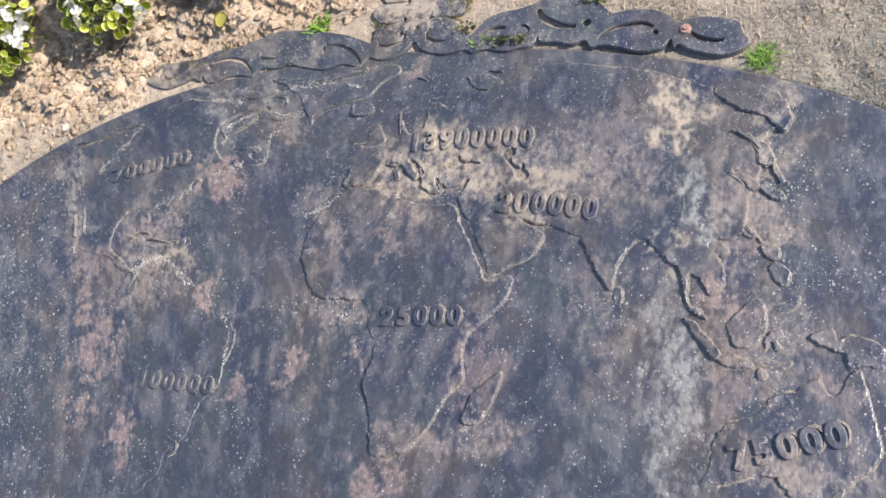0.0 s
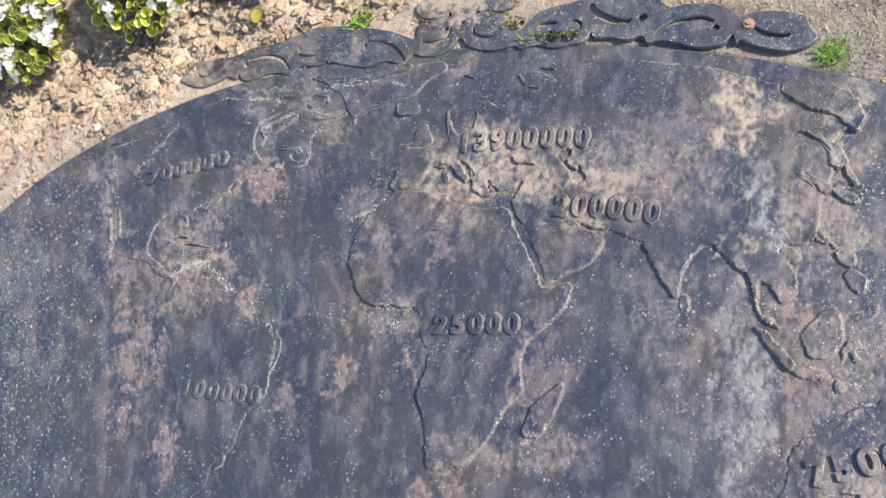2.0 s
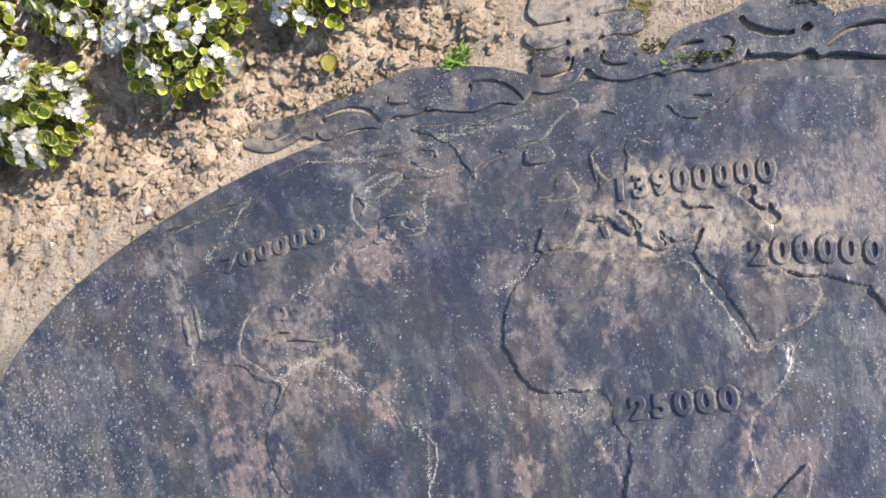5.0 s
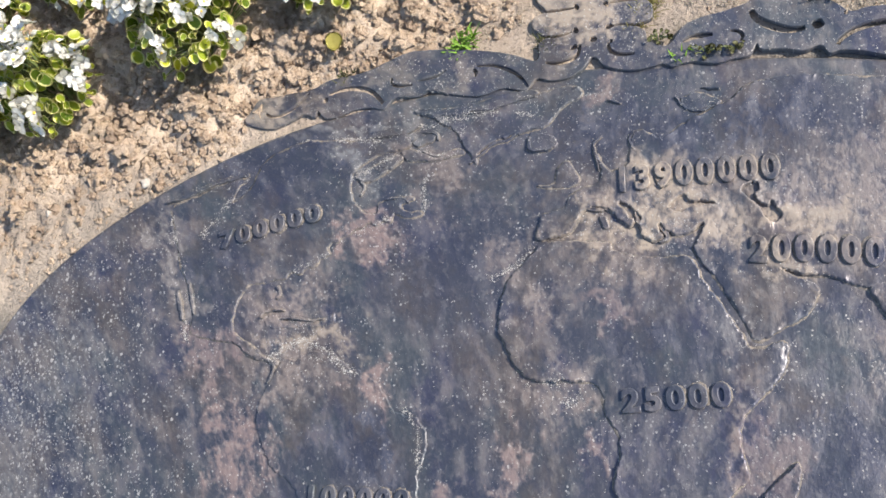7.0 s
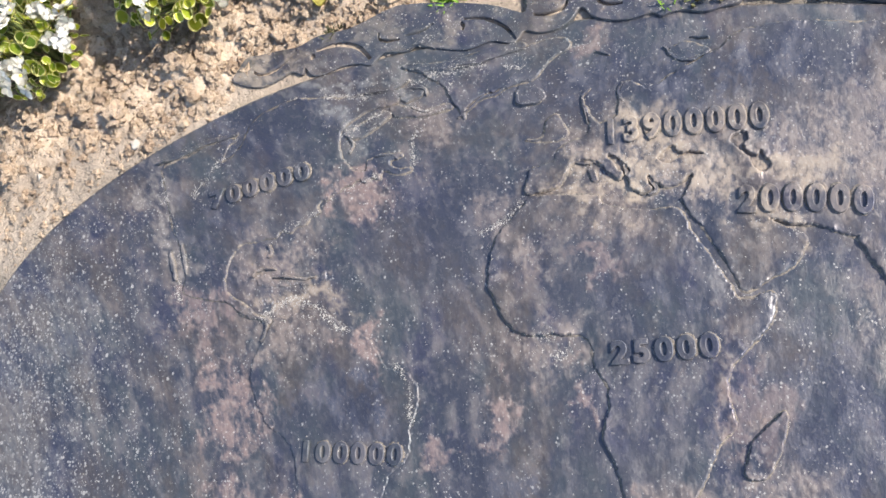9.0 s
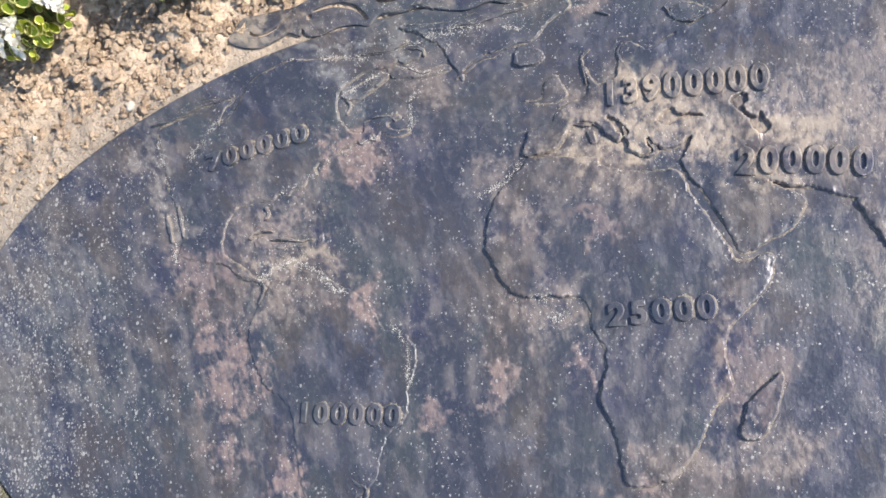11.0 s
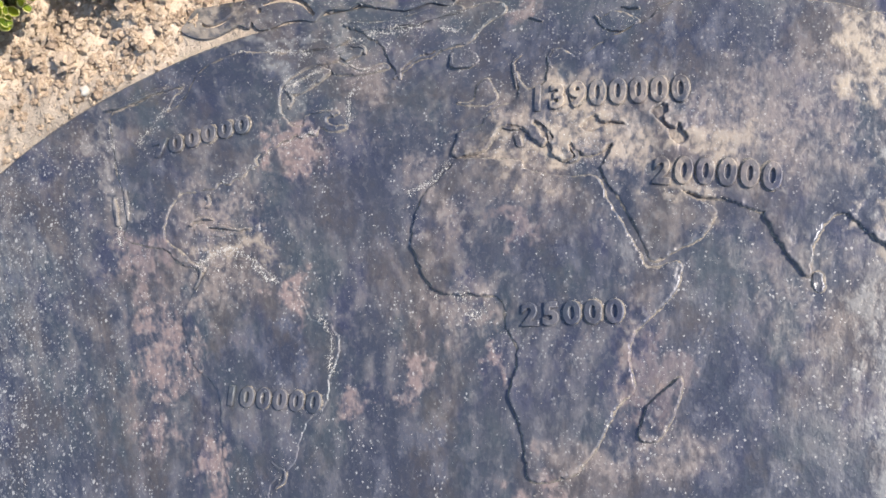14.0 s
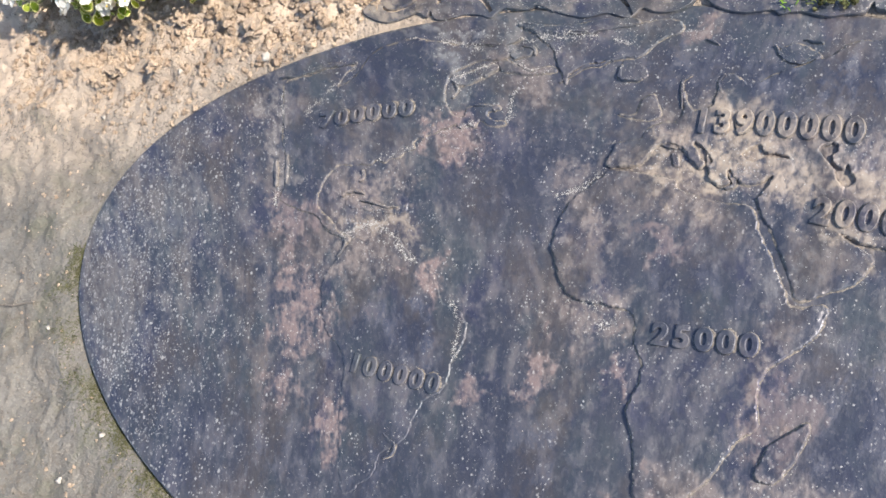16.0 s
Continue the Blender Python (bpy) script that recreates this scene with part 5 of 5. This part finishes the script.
WHITE = "bushy begonia with white blossoms and cream-edged leaves in soil"
PLANTS = [(-1.01, 0.59, 0.105, 0.145, 95, 26), (-0.72, 0.695, 0.125, 0.16, 125, 26), (-1.20, 0.53, 0.11, 0.145, 100, 28), (-1.22, 0.75, 0.13, 0.15, 110, 26),
          (-0.95, 0.86, 0.14, 0.16, 125, 26), (-0.46, 0.80, 0.12, 0.155, 105, 16), (-0.68, 0.96, 0.13, 0.16, 80, 18), (-1.40, 0.56, 0.12, 0.12, 55, 22),
          # the tall one at (-0.22, 0.87) is added out of view to shade soil
          (-0.22, 0.87, 0.11, 0.30, 120, 10), (-1.08, 1.06, 0.12, 0.14, 60, 18)]
for n, (x, y, wide, high, leaves, flowers) in enumerate(PLANTS):
    flowering_plant(x, y, wide, high, leaves, flowers, 40 + n, BLOSSOMS, WHITE)
flowering_plant(-1.20, 0.895, 0.06, 0.16, 26, 6, 77, RED_BLOSSOMS, "bushy bedding plant with red blossoms in the flower bed")


def blade_points(bm, base, way, length, width, droop, lift):
    """A tapered, bent blade with a fold along its middle."""
    side = Vector((-way.y, way.x, 0)) * width / 2
    rows = []
    for i in range(5):
        u = i / 4
        p = base + way * length * u * math.cos(lift) + Vector((0, 0, length * (u * math.sin(lift) - droop * u * u)))
        s = side * (1 - u) ** 0.7 * (0.6 + 0.8 * u) if i < 4 else side * 0.02
        rows.append((bm.verts.new(p - s), bm.verts.new(p - Vector((0, 0, width * 0.2))), bm.verts.new(p + s)))
    for a, b in zip(rows, rows[1:]):
        bm.faces.new((a[0], a[1], b[1], b[0]))
        bm.faces.new((a[1], a[2], b[2], b[1]))


def weed(x, y, z, radius, count, width, seed, label, material=BLADE, name="weed_tuft"):
    """A tuft of upright, bending blades."""
    r = random.Random(seed)
    tuft = tagged(new(name), label, "weed")
    tuft.location = (x, y, z)
    for n in range(count):
        bm = bmesh.new()
        a = r.uniform(0, 2 * math.pi)
        root = Vector((r.uniform(-1, 1), r.uniform(-1, 1), 0)) * radius * 0.45
        blade_points(bm, root, Vector((math.cos(a), math.sin(a), 0)), radius * r.uniform(0.5, 1.0), width * r.uniform(0.6, 1.2), r.uniform(0.1, 0.6), r.uniform(0.6, 1.4))
        ob = part("blade", bm, material, tuft)
        for p in ob.data.polygons:
            p.use_smooth = True


def sprig(x, y, z, spread, count, seed, label, leaf_size=0.17):
    """A creeping weed with small round leaves on thin runners."""
    r = random.Random(seed)
    plant = tagged(new("creeping_weed"), label, "weed")
    plant.location = (x, y, z)
    bm = bmesh.new()
    for n in range(count):
        a, q = r.uniform(0, 2 * math.pi), spread * math.sqrt(r.random())
        p = Vector((q * math.cos(a) * 1.5, q * math.sin(a) * 0.7, r.uniform(0.004, 0.014)))
        tube(bm, [(0.2 * p.x, 0.2 * p.y, -0.003), (0.6 * p.x, 0.6 * p.y, 0.8 * p.z), tuple(p)], 0.0008, 0.0005, 4)
        ob = new("leaf", SPRIG_LEAF)
        ob.parent = plant
        ob.matrix_basis = Matrix.Translation(p) @ Matrix.Rotation(r.uniform(0, 6.28), 4, "Z") @ Matrix.Rotation(r.uniform(-0.6, 0.6), 4, "X") @ Matrix.Scale(leaf_size * r.uniform(0.6, 1.2), 4)
    tagged(part("runner", bm, STEM, plant), kind="stuff")


SPRIG_LEAF = LEAVES[1].copy()
SPRIG_LEAF.materials[0] = MOSS
weed(-0.235, 0.622, float(ground_height(-0.235, 0.622)) - 0.002, 0.042, 60, 0.006, 1, "fresh green leafy weed at the crest's edge")
weed(0.615, 0.487, float(ground_height(0.615, 0.487)) - 0.002, 0.042, 110, 0.0028, 2, "fresh green grass tuft beside the crest's end")
weed(0.118, 0.553, 0.002, 0.03, 12, 0.004, 3, "thin green weed growing through a crest slot")
sprig(0.155, 0.552, 0.005, 0.018, 18, 4, "creeping green weed in a crest slot")
sprig(0.20, 0.553, 0.005, 0.016, 16, 9, "creeping green weed in a crest slot")
sprig(0.085, 0.585, 0.003, 0.014, 14, 5, "creeping green weed between the crest's scrolls")
weed(-0.45, 0.578, float(ground_height(-0.45, 0.578)) - 0.002, 0.03, 50, 0.0028, 6, "sparse yellowish weed against the crest", MOSS)
weed(-0.095, 0.60, float(ground_height(-0.095, 0.60)) - 0.002, 0.03, 60, 0.0028, 7, "mossy green tuft beside the crest's scroll", MOSS)
for n, (x, y, spread, blades) in enumerate([(0.062, 0.685, 0.034, 90), (0.066, 0.645, 0.036, 100), (0.05, 0.608, 0.03, 70), (0.085, 0.665, 0.03, 60)]):
    weed(x, y, float(ground_height(x, y)) - 0.002, spread, blades, 0.0022, 30 + n, "dry yellowish grass tuft beside the crest's finial", DRY_GRASS, "grass_tuft")
sprig(0.33, 0.62, 0.006, 0.018, 16, 8, "creeping yellow-green weed above the crest")


def fallen_leaf():
    ob = new("fallen_leaf", LEAVES[2].copy())
    ob.data.materials[0] = FALLEN
    ob.matrix_world = pose(-0.465, 0.64, float(ground_height(-0.465, 0.64)) + 0.024, 8, -6, 30) @ Matrix.Scale(0.75, 4)
    tagged(ob, "fallen yellow-green leaf lying on soil", "leaf")


fallen_leaf()


def straw_litter():
    """Dry grass fibres lying on the soil."""
    verts, faces, total, made = [], [], 0, 0
    while made < 16000:
        x, y = rng.uniform(-0.5, 1.1), rng.uniform(0.25, 1.1)
        if not outside(x, y, 0.002) or not clear_of_crest(x, y):
            continue
        if rng.random() > np.clip((x + 0.5) / 0.6, 0.05, 1) * np.clip(1.35 - abs(y - 0.55), 0.2, 1):
            continue
        a, length, w = rng.uniform(0, 6.28), rng.uniform(0.004, 0.015), rng.uniform(0.0003, 0.0008)
        d, s = np.array((math.cos(a), math.sin(a))), np.array((-math.sin(a), math.cos(a)))
        z = float(ground_height(x, y)) + 0.001
        lift = rng.uniform(0, 0.35) * length
        bend = s * rng.uniform(-0.2, 0.2) * length
        for k in range(3):
            u = k / 2
            p = np.array((x, y)) + d * length * u + bend * u * u
            h = z + lift * u
            t = w * (1 - 0.6 * u)
            verts += [(*(p + s * t), h), (*(p - s * t), h), (*p, h + 1.6 * t)]
        for k in range(2):
            b = total + 3 * k
            faces += [(b, b + 1, b + 4, b + 3), (b + 1, b + 2, b + 5, b + 4), (b + 2, b, b + 3, b + 5)]
        total += 9
        made += 1
    tagged(mesh_part("straw_litter", verts, faces, STRAW), "dry pale grass fibres lying on soil", "straw", kind="stuff")


straw_litter()


def moss_fringe():
    """Low moss and grass along the sunk south-western rim."""
    bm = bmesh.new()
    r = random.Random(11)
    for n in range(9000):
        a = math.radians(r.uniform(183, 245))
        out = abs(r.gauss(0, 0.02 + 0.014 * math.sin(a * 23) ** 2)) + 0.001
        x, y = (HALF_LONG + out) * math.cos(a), (HALF_SHORT + out) * math.sin(a)
        b = r.uniform(0, 6.28)
        if noise.noise(Vector((x * 14, y * 14, 0))) < r.uniform(-0.4, 0.3) - 0.2 * (a > 3.6):
            continue
        blade_points(bm, Vector((x, y, float(ground_height(x, y)) - 0.001)), Vector((math.cos(b), math.sin(b), 0)), r.uniform(0.006, 0.018), 0.002, 0.5, r.uniform(0.2, 1.0))
    tagged(part("moss_fringe", bm, MOSS, None), "low olive moss and grass along the rim", "moss", kind="stuff")


moss_fringe()


def plant_debris():
    """Dark crumbs of dead leaf and root on the grey soil in the west."""
    bm = bmesh.new()
    r = random.Random(23)
    made = 0
    while made < 3200:
        x, y = r.uniform(-1.5, -0.7), r.uniform(-0.75, 0.45)
        if not outside(x, y, 0.01) or noise.noise(Vector((x * 7, y * 7, 4.0))) < r.uniform(-0.25, 0.6):
            continue
        a = r.uniform(0, 6.28)
        blade_points(bm, Vector((x, y, float(ground_height(x, y)) + 0.0005)), Vector((math.cos(a), math.sin(a), 0)), r.uniform(0.003, 0.014), r.uniform(0.001, 0.004), 0.3, r.uniform(0.02, 0.3))
        made += 1
    tagged(part("plant_debris", bm, TWIG, None), "dark crumbs of dead leaf on grey soil", "plant debris", kind="stuff")


plant_debris()


def pebbles():
    spots = [(-0.92, -0.36, 0.006), (-0.82, 0.405, 0.010), (-1.14, -0.2, 0.005), (0.25, 0.68, 0.012), (-1.02, 0.36, 0.007), (-0.98, -0.46, 0.007), (-1.2, 0.25, 0.006)]
    for n, (x, y, r) in enumerate(spots):
        ob = part("pebble", lump(r, 60 + n), PEBBLE, None)
        for p in ob.data.polygons:
            p.use_smooth = True
        ob.matrix_world = pose(x, y, float(ground_height(x, y)) + 0.3 * r)
        tagged(ob, "small pale pebble lying on soil", "pebble", "pebbles")


pebbles()


def twig():
    bm = bmesh.new()
    path = [(-1.33, -0.187), (-1.29, -0.178), (-1.262, -0.176), (-1.232, -0.165), (-1.205, -0.16)]
    for a, b in zip(path, path[1:]):
        za, zb = (float(ground_height(*p)) + 0.003 for p in (a, b))
        side = Vector((b[1] - a[1], a[0] - b[0], 0)).normalized()
        rings = []
        for p, z in ((a, za), (b, zb)):
            rings.append([bm.verts.new(Vector((p[0], p[1], z)) + side * 0.0022 * math.cos(q) + Vector((0, 0, 0.0022 * math.sin(q)))) for q in np.linspace(0, 5.03, 6)])
        for k in range(6):
            bm.faces.new((rings[0][k], rings[0][(k + 1) % 6], rings[1][(k + 1) % 6], rings[1][k]))
    bmesh.ops.remove_doubles(bm, verts=bm.verts, dist=0.0008)
    tagged(part("twig", bm, TWIG, None), "thin dark dry twig lying on soil", "twig")


twig()
